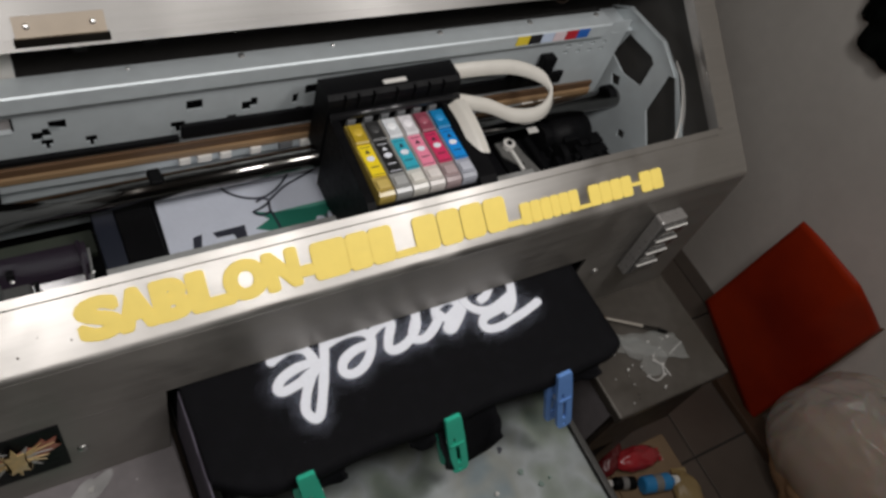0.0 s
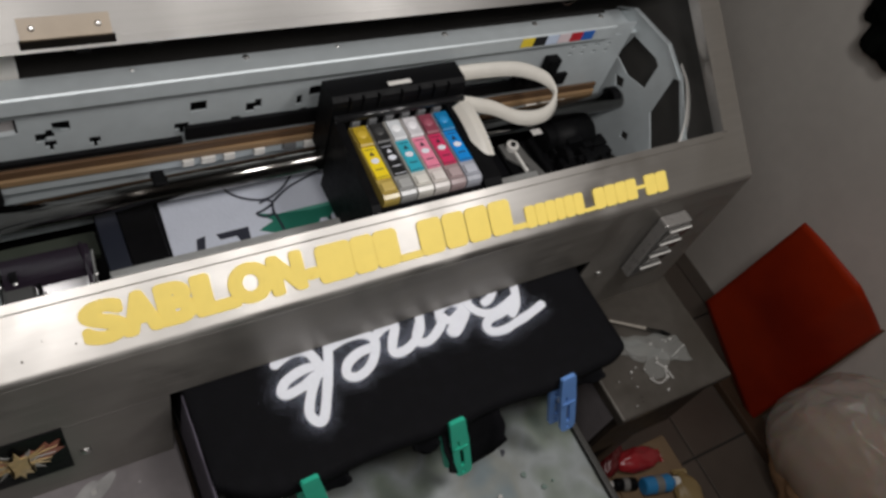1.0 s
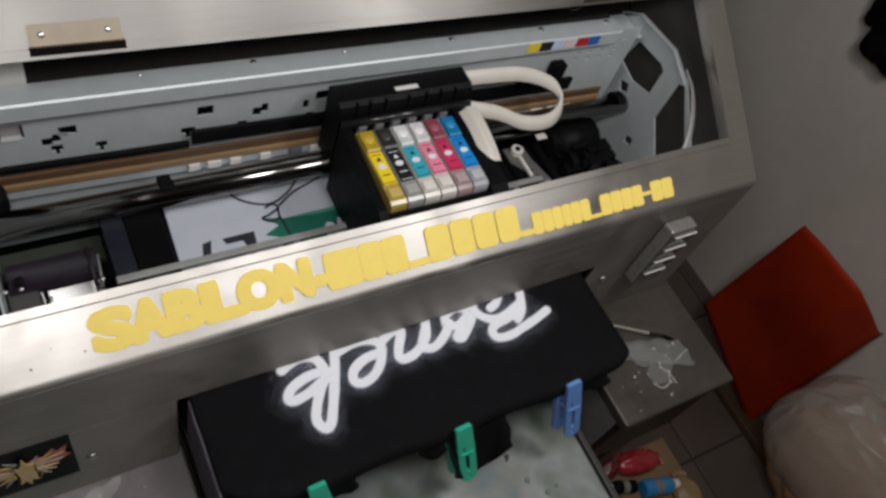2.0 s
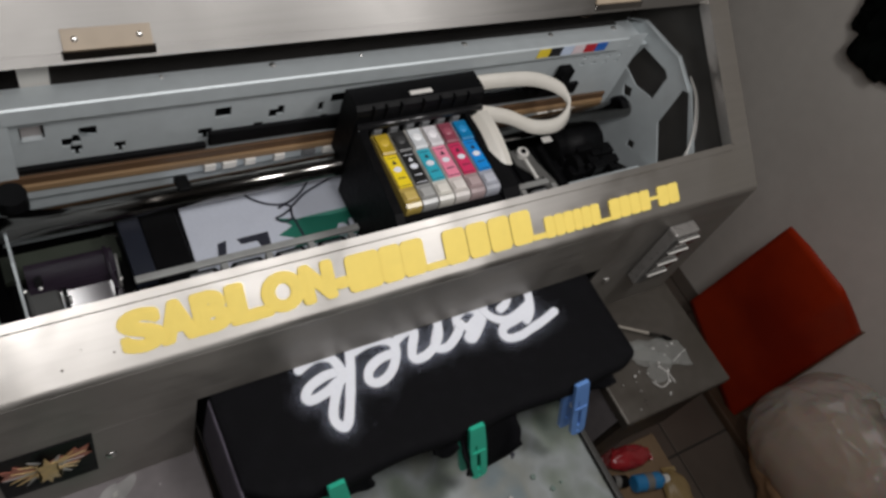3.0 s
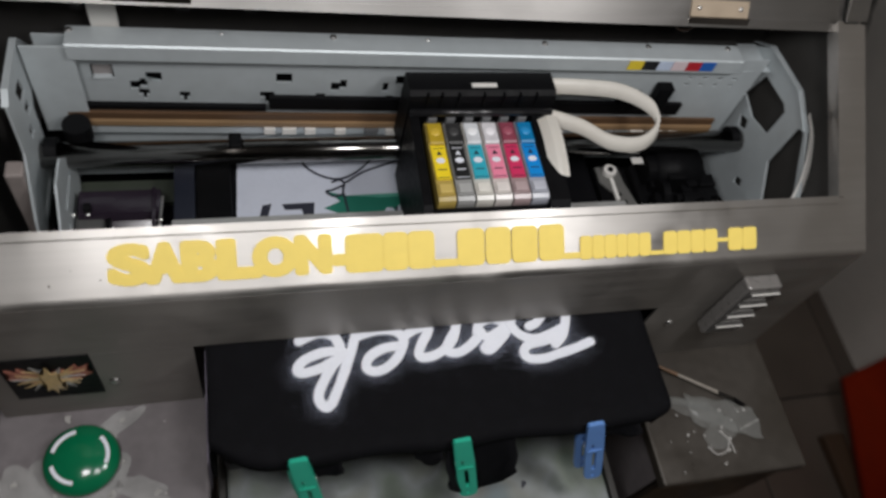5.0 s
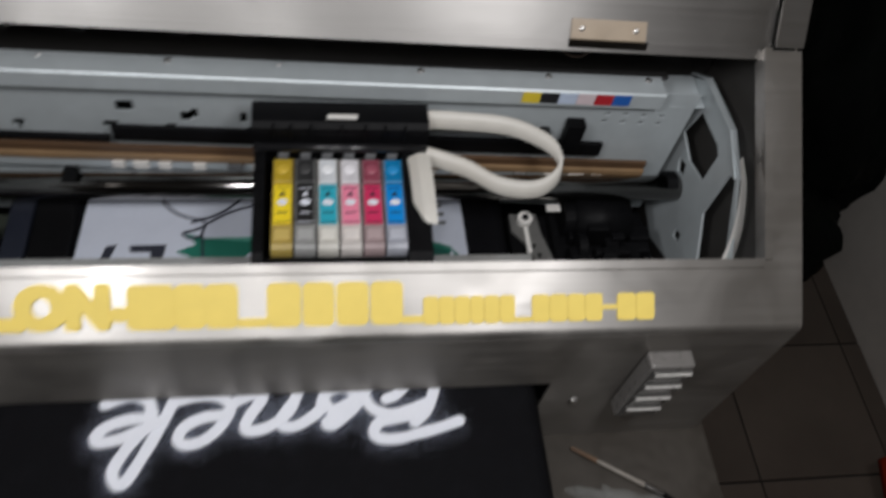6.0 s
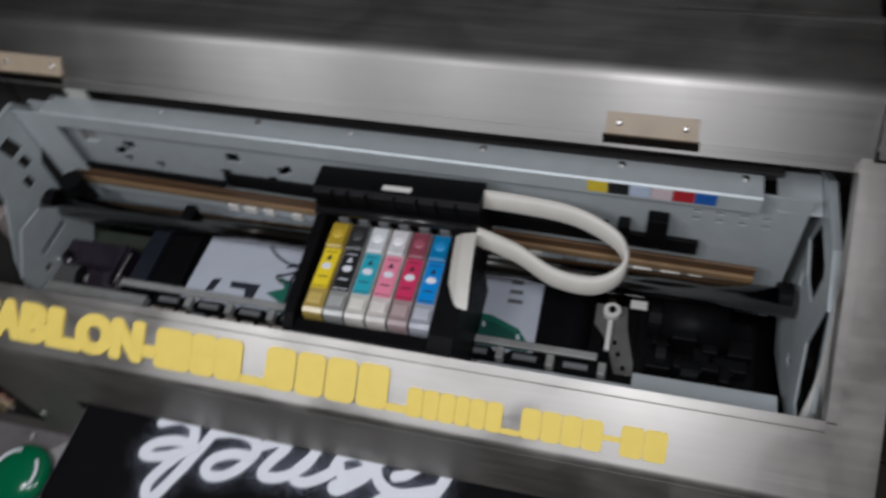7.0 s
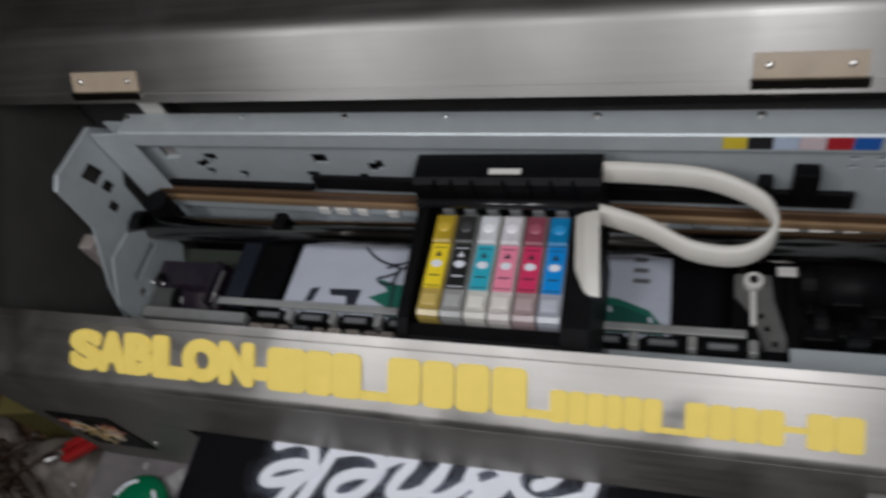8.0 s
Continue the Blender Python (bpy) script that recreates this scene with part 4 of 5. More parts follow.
for k, (ink, top, lab, low) in enumerate(INKS):
    x = 0.0178 + 0.0131 * k
    body_m = mat("tinted_clear_plastic", low, 0.25, 0, 0.2, 120, 0.4, tuple(v * 0.7 for v in low), 0.03)
    cart = part("cartridge", prism([(0.0335, 0.679), (0.0335, 0.7225), (0.0345, 0.7255), (0.0375, 0.727), (0.098, 0.7285), (0.0985, 0.679)], "x", x - 0.0059, x + 0.0059), body_m, carriage, ink + " ink cartridge of clear tinted plastic")
    part("ink_cap", prism([(0.0785, 0.7284), (0.0785, 0.7300), (0.080, 0.7308), (0.0955, 0.7311), (0.0965, 0.7303), (0.0965, 0.7286)], "x", x - 0.0050, x + 0.0050), mat("ink_tinted_plastic", top, 0.3, 0, 0.2, 150, 0.3), cart)
    part("cartridge_label", boxed(x - 0.0050, x + 0.0050, 0.0500, 0.0780, 0.7278, 0.7290), mat("label_paper", lab, 0.45, 0, 0.06, 200, 0.15), cart, ink + " paper label")
    part("label_spot", blob(x, 0.0650, 0.0028, 0.7291, 0.0003, 0.06, 16, k, 1.1, 0.8), INK_WHITE, cart, "white oval mark")
    part("label_bar", boxed(x - 0.003, x + 0.003, 0.0572, 0.0579, 0.7291, 0.7294), INK_WHITE if ink == "black" else DARK_INK, cart)
    part("label_bar", boxed(x - 0.0036, x + 0.0036, 0.0752, 0.0756, 0.7291, 0.7294), INK_WHITE if ink == "black" else DARK_INK, cart)
    part("label_bar", boxed(x - 0.0044, x + 0.0044, 0.0508, 0.0512, 0.7291, 0.7294), INK_WHITE if ink == "black" else DARK_INK, cart)
    pale_m = mat("milky_clear_plastic", tuple(min(1, v * 1.35 + 0.03) for v in low), 0.22, 0, 0.15, 160, 0.4, low, 0.03)
    part("clear_window", boxed(x - 0.0046, x + 0.0046, 0.0395, 0.0468, 0.7270, 0.7288, bevel=0.0008), pale_m, cart, "milky clear window")
    part("window_seam", boxed(x - 0.0050, x + 0.0050, 0.0372, 0.0380, 0.7265, 0.7282), body_m, cart)
    # thin black slip put in for the dark gap between cartridges
    part("side_gap", boxed(x + 0.0060, x + 0.0063, 0.0340, 0.0980, 0.690, 0.7250), BLACK, cart)
    part("label_mark", prism([(x - 0.0018, 0.0698), (x + 0.0018, 0.0698), (x, 0.0733)], "z", 0.7291, 0.7294), INK_WHITE if ink == "black" else DARK_INK, cart)
    part("fill_plug", domed(x, 0.0885, 0.7309, 0.0036, 0.0008, n=16, rings=2), mat("plug_plastic", tuple(min(1, v * 1.35 + 0.02) for v in top), 0.35, 0, 0.1, 200), cart)
    part("release_tab", boxed(x - 0.0032, x + 0.0032, 0.0988, 0.1022, 0.7245, 0.7320, bevel=0.0006), GREY, cart)
    part("level_line", boxed(x - 0.0055, x + 0.0055, 0.0328, 0.0334, 0.7085, 0.7100), body_m, cart)

# ---- white ink ribbon between the rail and the carriage ----
def band(pts, wide, thick, edge=(0.0, 0.55, 0.8)):
    bm = bmesh.new()
    e = Vector(edge).normalized() * wide / 2
    rows = []
    P = smooth_path(pts, 7)
    for i, p in enumerate(P):
        d = (P[min(i + 1, len(P) - 1)] - P[max(i - 1, 0)]).normalized()
        s = d.cross(e).normalized() * thick / 2
        rows.append([bm.verts.new(p + q) for q in (-e * 0.9 - s, -e - s * 0.2, -e * 0.9 + s, e * 0.9 + s, e + s * 0.2, e * 0.9 - s)])
    for a, b in zip(rows, rows[1:]):
        for i in range(6):
            bm.faces.new((a[i], a[(i + 1) % 6], b[(i + 1) % 6], b[i]))
    bm.faces.new(rows[0])
    bm.faces.new(rows[-1][::-1])
    return bm


RIBBON = mat("milky_white_band", (0.60, 0.575, 0.52), 0.4, 0, 0.08, 90, 0.4, (0.52, 0.46, 0.37), 0.08)
ribbon_thing = thing("ink_tube_band", "milky white flat band of ink tubes looping to the carriage", "ink tubes", 0, -0.001, 0.0045)
part("band", band([(0.130, 0.1215, 0.742), (0.150, 0.118, 0.744), (0.185, 0.116, 0.745), (0.220, 0.113, 0.743), (0.246, 0.104, 0.735), (0.250, 0.092, 0.726), (0.236, 0.083, 0.720), (0.212, 0.084, 0.721), (0.190, 0.092, 0.728), (0.172, 0.096, 0.732), (0.160, 0.098, 0.734)], 0.0118, 0.0028), RIBBON, ribbon_thing, smooth=True)
part("clamp", boxed(0.117, 0.140, 0.1270, 0.1335, 0.716, 0.7325, bevel=0.001), WHITE, ribbon_thing, "white plastic clamp")
part("tail", sheet(5, 8, lambda u, v: (0.152 + 0.013 * u + 0.003 * v, 0.094 - 0.044 * v, 0.7385 - 0.012 * v * v + 0.004 * u - 0.006 * abs(u - 0.5)), 0.0012), RIBBON, ribbon_thing, "creased white band end")

# ---- garment on the print bed ----
bed = thing("print_bed", "raised flat print bed under the garment", "print bed")
part("platen", boxed(-0.072, 0.229, -0.098, 0.30, 0.632, 0.6525, bevel=0.004), BLACK, bed)
part("post", boxed(0.03, 0.12, -0.03, 0.08, 0.571, 0.631), STEEL_BENCH, bed)

garment = thing("garment", "black jersey garment stretched over the print bed", "garment", 0, -0.001, 0.0068)
GX0, GX1, GY0, GY1, GZ = -0.0775, 0.2365, -0.107, 0.31, 0.6575


def fabric(u, v):
    """u across, v from the back over the front edge; both hang down at the sides."""
    lap = max(0.0, 1 - u / 0.13)
    x = GX0 + (GX1 - GX0) * max(0.0, u - 0.13) / 0.87
    su = ((x - GX0) / (GX1 - GX0) - 0.5) * 2
    edge = max(0.0, su - 0.93) / 0.07
    if v < 0.80:
        y = GY1 + (GY0 + 0.006 - GY1) * v / 0.80
        z = GZ
    else:
        w = (v - 0.80) / 0.20
        a = min(1.0, w / 0.25) * math.pi / 2
        hang = max(0.0, (w - 0.25) / 0.75)
        y = GY0 + 0.006 - 0.006 * math.sin(a) + hang * 0.022 + 0.0012 * math.sin(x * 70) * (1 - hang)
        z = GZ - 0.007 * (1 - math.cos(a)) - hang * 0.016
    # rounded corners at the front
    cx = max(0.0, abs(su) - 0.80) / 0.20
    if y < GY0 + 0.05:
        y += 0.016 * cx * cx * min(1, (GY0 + 0.05 - y) / 0.05)
    if edge:
        z -= 0.055 * edge ** 2.2
        x += 0.004 * edge
    # the straight side: a tight bend, then hanging to the bench
    if lap:
        a = min(1.0, lap / 0.3) * math.pi / 2
        x -= 0.0025 * math.sin(a) - 0.0008 * max(0.0, lap - 0.3)
        z -= 0.0025 * (1 - math.cos(a)) + 0.074 * max(0.0, lap - 0.3) / 0.7 * (1 - 0.75 * max(0.0, (v - 0.76) / 0.24) ** 1.5)
    sink = min(1.0, max(0.0, (y + 0.012) / 0.055))
    z -= 0.0072 * sink * sink * (3 - 2 * sink)
    z += 0.0010 + 0.0006 * n3(x * 30, y * 30, 0) + 0.0004 * n3(x * 90, y * 60, 3)
    return (x, y, z)


part("fabric", sheet(70, 60, fabric, 0.0012), CLOTH, garment, smooth=True)
for x0, x1, dz, skew, seed in ((0.066, 0.1120, 0.048, 0.60, 1), (0.046, 0.062, 0.016, 0.5, 4), (-0.026, -0.002, 0.018, 0.4, 2), (0.176, 0.203, 0.014, 0.4, 3)):
    part("hem_fold", sheet(12, 10, lambda u, v: (x0 + (x1 - x0) * u + 0.003 * n3(u * 3, v * 3, seed), -0.1035 - 0.45 * dz * v - 0.002 * math.sin(5 * u + seed) * v, 0.6520 - dz * v * (0.30 + 0.70 * math.sin(math.pi * min(1.0, max(0.0, u)) ** (math.log(0.5) / math.log(skew))) ** 0.45)), 0.0014), CLOTH, garment, "hanging fold of the black hem", smooth=True)
# cloth side made paler: its grazing sheen is put into the colour
SIDE_CLOTH = mat("sheen_pale_jersey", (0.125, 0.112, 0.142), 0.95, 0, 0.3, 900, 0.3, (0.08, 0.07, 0.092), 0.3, gloss=0.1)
part("side_fold", sheet(10, 24, lambda u, v: (-0.0816 + 0.0012 * (1 - u) ** 4 - 0.0004 * n3(v * 7, u * 2, 2), -0.0985 + 0.072 * v, GZ - 0.0008 - 0.064 * u), 0.0008), SIDE_CLOTH, garment, "side of the cloth with a grey-violet sheen in its colour", smooth=True)
PZ = GZ - 0.0043
part("white_print", prism([(-0.0568, 0.064), (0.2002, 0.064), (0.1982, 0.167), (-0.0525, 0.167)], "z", PZ - 0.0010, PZ - 0.0001), PALE, garment, "pale white printed ground")
G = [(0.012, 0.0665), (0.0228, 0.072), (0.006, 0.080), (0.0185, 0.0855), (0.0105, 0.0945), (0.0240, 0.0905), (0.041, 0.0910), (0.070, 0.0912), (0.100, 0.0930), (0.128, 0.0938), (0.150, 0.0915), (0.169, 0.0895), (0.188, 0.0822), (0.1965, 0.0715), (0.197, 0.0665)]
part("green_shape", prism(G, "z", PZ, PZ + 0.0003), GREEN_INK, garment, "dark green printed shape")
part("green_shade", prism([(0.080, 0.0668), (0.104, 0.0750), (0.128, 0.0812), (0.150, 0.0838), (0.170, 0.0845), (0.187, 0.0785), (0.193, 0.0668)], "z", PZ + 0.0004, PZ + 0.0006), DEEP_GREEN, garment, "deeper green lower part")
part("green_crest", prism([(0.026, 0.0902), (0.044, 0.0908), (0.070, 0.0910), (0.100, 0.0928), (0.128, 0.0936), (0.150, 0.0913), (0.169, 0.0893), (0.150, 0.0890), (0.120, 0.0892), (0.085, 0.0885), (0.050, 0.0876)], "z", PZ + 0.0004, PZ + 0.0006), PALE_GREEN, garment, "paler green upper edge")
for x, y, w, h in ((0.0545, 0.0715, 0.0095, 0.0070), (0.0640, 0.0728, 0.0080, 0.0080), (0.0722, 0.0738, 0.0085, 0.0082), (0.0812, 0.0732, 0.0075, 0.0066), (0.0890, 0.0738, 0.0070, 0.0052), (0.0965, 0.0762, 0.0080, 0.0030)):
    part("pale_notch", prism([(x - w * 0.52, y - h * 0.65), (x + w * 0.46, y - h * 0.6), (x + w * 0.5, y + h * 0.30), (x + w * 0.22, y + h * 0.85), (x - w * 0.18, y + h * 0.95), (x - w * 0.46, y + h * 0.45)], "z", PZ + 0.0006, PZ + 0.0009), PALE, garment)
for x, y in ((0.1289, 0.0830), (0.142, 0.0815), (0.1526, 0.0773), (0.1647, 0.0818), (0.1886, 0.0760)):
    part("pale_dot", blob(x, y, 0.0018, PZ + 0.0006, 0.0003, 0.3, 9, int(x * 1000), 0.6, 1.3, 0.4), PALE, garment)


def stroke(name, pts, w, m, z, parent, label=""):
    return part(name, ribbon(smooth_path([(x, y, z) for x, y in pts], 6), w, 0.0004), m, parent, label)


for pts in ([(-0.008, 0.126), (-0.003, 0.1165), (0.008, 0.1085), (0.0205, 0.1058), (0.034, 0.1120), (0.046, 0.1230)], [(0.0245, 0.1023), (0.0386, 0.1115), (0.054, 0.1172), (0.070, 0.1230)], [(0.0680, 0.0956), (0.0740, 0.1085), (0.0830, 0.1180), (0.0850, 0.1240)],
            [(0.0784, 0.1115), (0.0916, 0.1144), (0.1031, 0.1179), (0.112, 0.122)], [(0.0673, 0.0963), (0.0902, 0.0980), (0.1121, 0.0980), (0.1275, 0.0965)], [(0.1095, 0.1000), (0.1155, 0.1116)], [(0.1280, 0.0970), (0.1310, 0.1085), (0.1275, 0.1165)],
            [(0.1310, 0.1110), (0.1317, 0.1230)], [(0.1300, 0.1120), (0.1385, 0.1150), (0.1469, 0.1195)], [(0.0235, 0.1022), (0.0215, 0.0940), (0.0222, 0.0880), (0.0235, 0.0724)],
            [(0.0137, 0.1030), (0.0201, 0.1047), (0.0232, 0.1007), (0.0147, 0.0962), (0.0092, 0.0944), (0.0144, 0.0900), (0.0224, 0.0921)], [(0.0590, 0.0720), (0.0600, 0.0780)], [(0.0675, 0.0725), (0.0690, 0.0800)], [(0.0765, 0.0720), (0.0775, 0.0800)], [(0.0850, 0.0715), (0.0880, 0.0790)]):
    stroke("ink_line", pts, 0.0017, DARK_INK, PZ + (0.0011 if pts[0][1] < 0.073 else 0.0005), garment, "thin dark printed line")
for k, (y, w) in enumerate(((0.116, 0.008), (0.1085, 0.009), (0.101, 0.010))):
    part("grey_bar", boxed(0.177, 0.177 + w, y, y + 0.0030, PZ, PZ + 0.0003), GREY, garment)
part("dark_mark", prism([(-0.0405, 0.0742), (-0.0345, 0.0750), (-0.0315, 0.0858), (-0.0380, 0.0845)], "z", PZ, PZ + 0.0003), DARK_INK, garment)
part("dark_mark", prism([(-0.0240, 0.0850), (-0.0222, 0.0800), (-0.0105, 0.0800), (-0.0085, 0.0725), (-0.0020, 0.0735), (-0.0005, 0.0855)], "z", PZ, PZ + 0.0003), DARK_INK, garment)

# brush script on the garment, upside down as it lies
SCRIPT = {
    "letter_k": [[(0.019, -0.016), (0.013, -0.034), (0.008, -0.046), (0.001, -0.061), (-0.005, -0.072), (-0.0095, -0.0735), (-0.0125, -0.067), (-0.009, -0.058), (-0.001, -0.046), (0.008, -0.039)],
                 [(-0.0215, -0.0275), (-0.016, -0.025), (-0.007, -0.023), (0.001, -0.026), (0.004, -0.032), (0.005, -0.040)],
                 [(0.005, -0.037), (-0.007, -0.037), (-0.019, -0.041), (-0.024, -0.047), (-0.021, -0.050), (-0.010, -0.048), (-0.001, -0.044)]],
    "letter_e": [[(0.017, -0.027), (0.028, -0.0245), (0.039, -0.025), (0.046, -0.029), (0.047, -0.035), (0.042, -0.044), (0.034, -0.051), (0.025, -0.0535), (0.020, -0.050), (0.023, -0.043), (0.033, -0.038), (0.045, -0.037)]],
    "letter_n": [[(0.048, -0.030), (0.057, -0.0255), (0.064, -0.0245), (0.065, -0.028), (0.059, -0.037), (0.056, -0.044), (0.059, -0.047), (0.069, -0.045), (0.080, -0.037), (0.085, -0.026), (0.088, -0.019)],
                 [(0.082, -0.031), (0.076, -0.041), (0.078, -0.045), (0.085, -0.045), (0.095, -0.039), (0.102, -0.032)]],
    "letter_o": [[(0.099, -0.032), (0.102, -0.0255), (0.111, -0.0225), (0.118, -0.026), (0.120, -0.033), (0.112, -0.041), (0.105, -0.0455), (0.102, -0.044), (0.108, -0.039), (0.100, -0.033)],
                 [(0.105, -0.037), (0.116, -0.032), (0.122, -0.028), (0.129, -0.020)]],
    "letter_b": [[(0.180, -0.046), (0.167, -0.050), (0.154, -0.053), (0.142, -0.0555), (0.132, -0.0545), (0.129, -0.050), (0.133, -0.045), (0.144, -0.043), (0.152, -0.041)],
                 [(0.170, -0.015), (0.163, -0.035), (0.158, -0.042), (0.153, -0.046)], [(0.162, -0.034), (0.151, -0.038), (0.140, -0.0405), (0.131, -0.038), (0.125, -0.031), (0.123, -0.018)],
                 [(0.153, -0.018), (0.144, -0.028), (0.137, -0.031)]],
}


def brush(paths, w, z):
    """Round-ended brush strokes, one over another, as one letter."""
    bm = bmesh.new()
    for s, pts in enumerate(paths):
        P = smooth_path([(x, y, 0) for x, y in pts], 6)
        L, R = [], []
        for i, p in enumerate(P):
            d = (P[min(i + 1, len(P) - 1)] - P[max(i - 1, 0)]).normalized()
            k = w / 2 * (0.92 + 0.10 * n3(p.x * 90, p.y * 90, s))
            L.append(p + Vector((-d.y, d.x, 0)) * k)
            R.append(p + Vector((d.y, -d.x, 0)) * k)
        ends = []
        for c, a, b in ((P[-1], L[-1], R[-1]), (P[0], R[0], L[0])):
            r = (a - b).length / 2
            a0 = math.atan2(a.y - c.y, a.x - c.x)
            ends.append([c + Vector((math.cos(a0 - math.pi * q / 6), math.sin(a0 - math.pi * q / 6), 0)) * r for q in range(1, 6)])
        zz = z + 0.00025 * s
        rows = [[bm.verts.new((p.x, p.y, zz + 0.0004 + 0.00002 * q)) for p in pair] for q, pair in enumerate(zip(L, R))]
        for a, b in zip(rows, rows[1:]):
            bm.faces.new((a[0], a[1], b[1], b[0]))
        for row, fan, flip in ((rows[-1], ends[0], 0), (rows[0], ends[1], 1)):
            loop = [row[1 if flip else 0]] + [bm.verts.new((p.x, p.y, row[0].co.z)) for p in fan] + [row[0 if flip else 1]]
            bm.faces.new(loop)
    r = bmesh.ops.extrude_face_region(bm, geom=list(bm.faces))
    bmesh.ops.translate(bm, vec=(0, 0, -0.0014), verts=[v for v in r["geom"] if isinstance(v, bmesh.types.BMVert)])
    return bm


for name, paths in SCRIPT.items():
    part(name, brush(paths, 0.0070, GZ + 0.0018), INK_WHITE, garment, "white brush-script letter")

# specks put the letters' bluish bloom into colour, together with sprayed ink
r3 = np.random.default_rng(77)
specks = []
for paths in SCRIPT.values():
    for pts in paths:
        for a, b in zip(pts, pts[1:]):
            n = 1150
            along, ang, far = r3.random(n), r3.random(n) * 2 * math.pi, 0.0030 + np.abs(r3.normal(0, 0.0050, n))
            specks.append(np.stack([a[0] + (b[0] - a[0]) * along + far * np.cos(ang), a[1] + (b[1] - a[1]) * along + far * np.sin(ang)], 1))
specks = np.concatenate(specks)
specks = specks[(specks[:, 1] < -0.020) & (specks[:, 1] > -0.092)]
sizes = 0.00007 + 0.00005 * r3.random(len(specks))
corners = np.array([(math.cos(q), math.sin(q)) for q in (0.3, 2.4, 4.5)])
flat = (specks[:, None, :] + sizes[:, None, None] * corners[None]).reshape(-1, 2)
spray = bpy.data.meshes.new("halo_spray")
spray.from_pydata([(x, y, GZ + 0.0021) for x, y in flat.tolist()], [], np.arange(len(flat)).reshape(-1, 3).tolist())
spray.materials.append(mat("blue_white_halo", (0.66, 0.72, 0.92), 0.6, 0, 0.06, 400))
mist = new("halo_spray", spray)
mist.parent = garment
tagged(mist, "fine specks for sprayed ink and a bluish glow round the letters", kind="stuff")

# ---- board under the bed ----
board = thing("bed_board", "pale board with green and grey paint stains", "board")
part("panel", boxed(-0.0730, 0.2065, -0.52, 0.25, 0.556, 0.570, bevel=0.002), BOARD, board)
part("edge_trim", boxed(0.207, 0.2125, -0.52, 0.25, 0.552, 0.573, bevel=0.001), mat("dull_dark_metal", (0.035, 0.033, 0.03), 0.5, 0.3, 0.3, 90, 0.4, (0.06, 0.055, 0.05), 0.05), board, "dark metal edge strip")
part("edge_trim", boxed(-0.0790, -0.0735, -0.52, 0.25, 0.552, 0.573, bevel=0.001), mat("dull_dark_metal", (0.035, 0.033, 0.03), 0.5, 0.3, 0.3, 90, 0.4, (0.06, 0.055, 0.05), 0.05), board, "dark metal edge strip")
part("runner", boxed(-0.06, -0.03, -0.50, 0.24, 0.5425, 0.5555), STEEL_BENCH, board)
part("runner", boxed(0.15, 0.18, -0.50, 0.24, 0.5425, 0.5555), STEEL_BENCH, board)
GREEN_STAIN = mat("thin_green_paint", (0.10, 0.15, 0.125), 0.5, 0, 0.3, 70, 0.9, (0.18, 0.21, 0.19), 0.05)
for k in range(26):
    part("paint_drop", blob(rnd.uniform(-0.02, 0.19), rnd.uniform(-0.24, -0.115), rnd.uniform(0.0008, 0.0024), 0.5703, 0.0012, 0.3, 9, 50 + k), rnd.choice((DARK_INK, GREEN_STAIN, PAINT, DARK_INK)), board)

# ---- pegs ----
def peg(x, y, z, rz, tip, m, label):
    ob = thing("clothes_peg", label, "clothes peg", x, y, z, rz, group="pegs on the garment hem")
    ob.matrix_world = pose(x, y, z + Z0, tip, -13, rz) @ Matrix.Diagonal((1, 1, 0.86, 1))
    for s in (1, -1):
        head = 0.0 if s < 0 else -0.021
        rim = [(-0.0056, head + 0.001), (-0.0045, head + 0.0022), (0.0045, head + 0.0022), (0.0056, head + 0.001), (0.0064, -0.028), (0.0062, -0.068), (0.0048, -0.0720), (0.0020, -0.0735), (-0.0020, -0.0735), (-0.0048, -0.0720), (-0.0062, -0.068), (-0.0064, -0.028)]
        arm = part("lever", plate(rim, [lobe(-0.0014, 0.0014, -0.060, -0.036, 0.0013), lobe(-0.0024, -0.0010, -0.031, -0.023, 0.0006), lobe(-0.0016, 0.0016, -0.0695, -0.0665, 0.0014)], "y", s * 0.0010, s * 0.0042), m, ob)
        for v in arm.data.vertices:
            if s > 0:
                # the inner lever sits a little askew
                v.co.x -= 0.0046
                v.co.y += 0.0015 + 0.05 * max(0.0, -v.co.z - 0.010)
    part("spring", tubed((-0.0066, 0, -0.029), (0.0066, 0, -0.029), 0.0022, n=14), CHROME, ob)
    part("grip_rib", boxed(-0.0050, 0.0050, -0.0052, -0.0043, -0.0330, -0.0310), m, ob)
    return ob


peg(-0.0285, -0.1055, 0.6700, 0, -18, PEG_GREEN, "green plastic clothes peg clipped to the black hem")
peg(0.0730, -0.1055, 0.6700, 0, -18, PEG_GREEN, "green plastic clothes peg clipped beside a hanging fold")
peg(0.1645, -0.1055, 0.6700, 0, -18, PEG_BLUE, "blue plastic clothes peg clipped to the black hem")

# ---- on the bench ----
button = thing("round_button", "glossy green domed button with white curved marks", "button", -0.1655, -0.0645, TOP)
part("dome", domed(0, 0, 0.006, 0.0245, 0.011, n=36, rings=8), BUTTON, button, smooth=True)
part("collar", tubed((0, 0, 0), (0, 0, 0.0065), 0.0225, n=30), BUTTON, button)
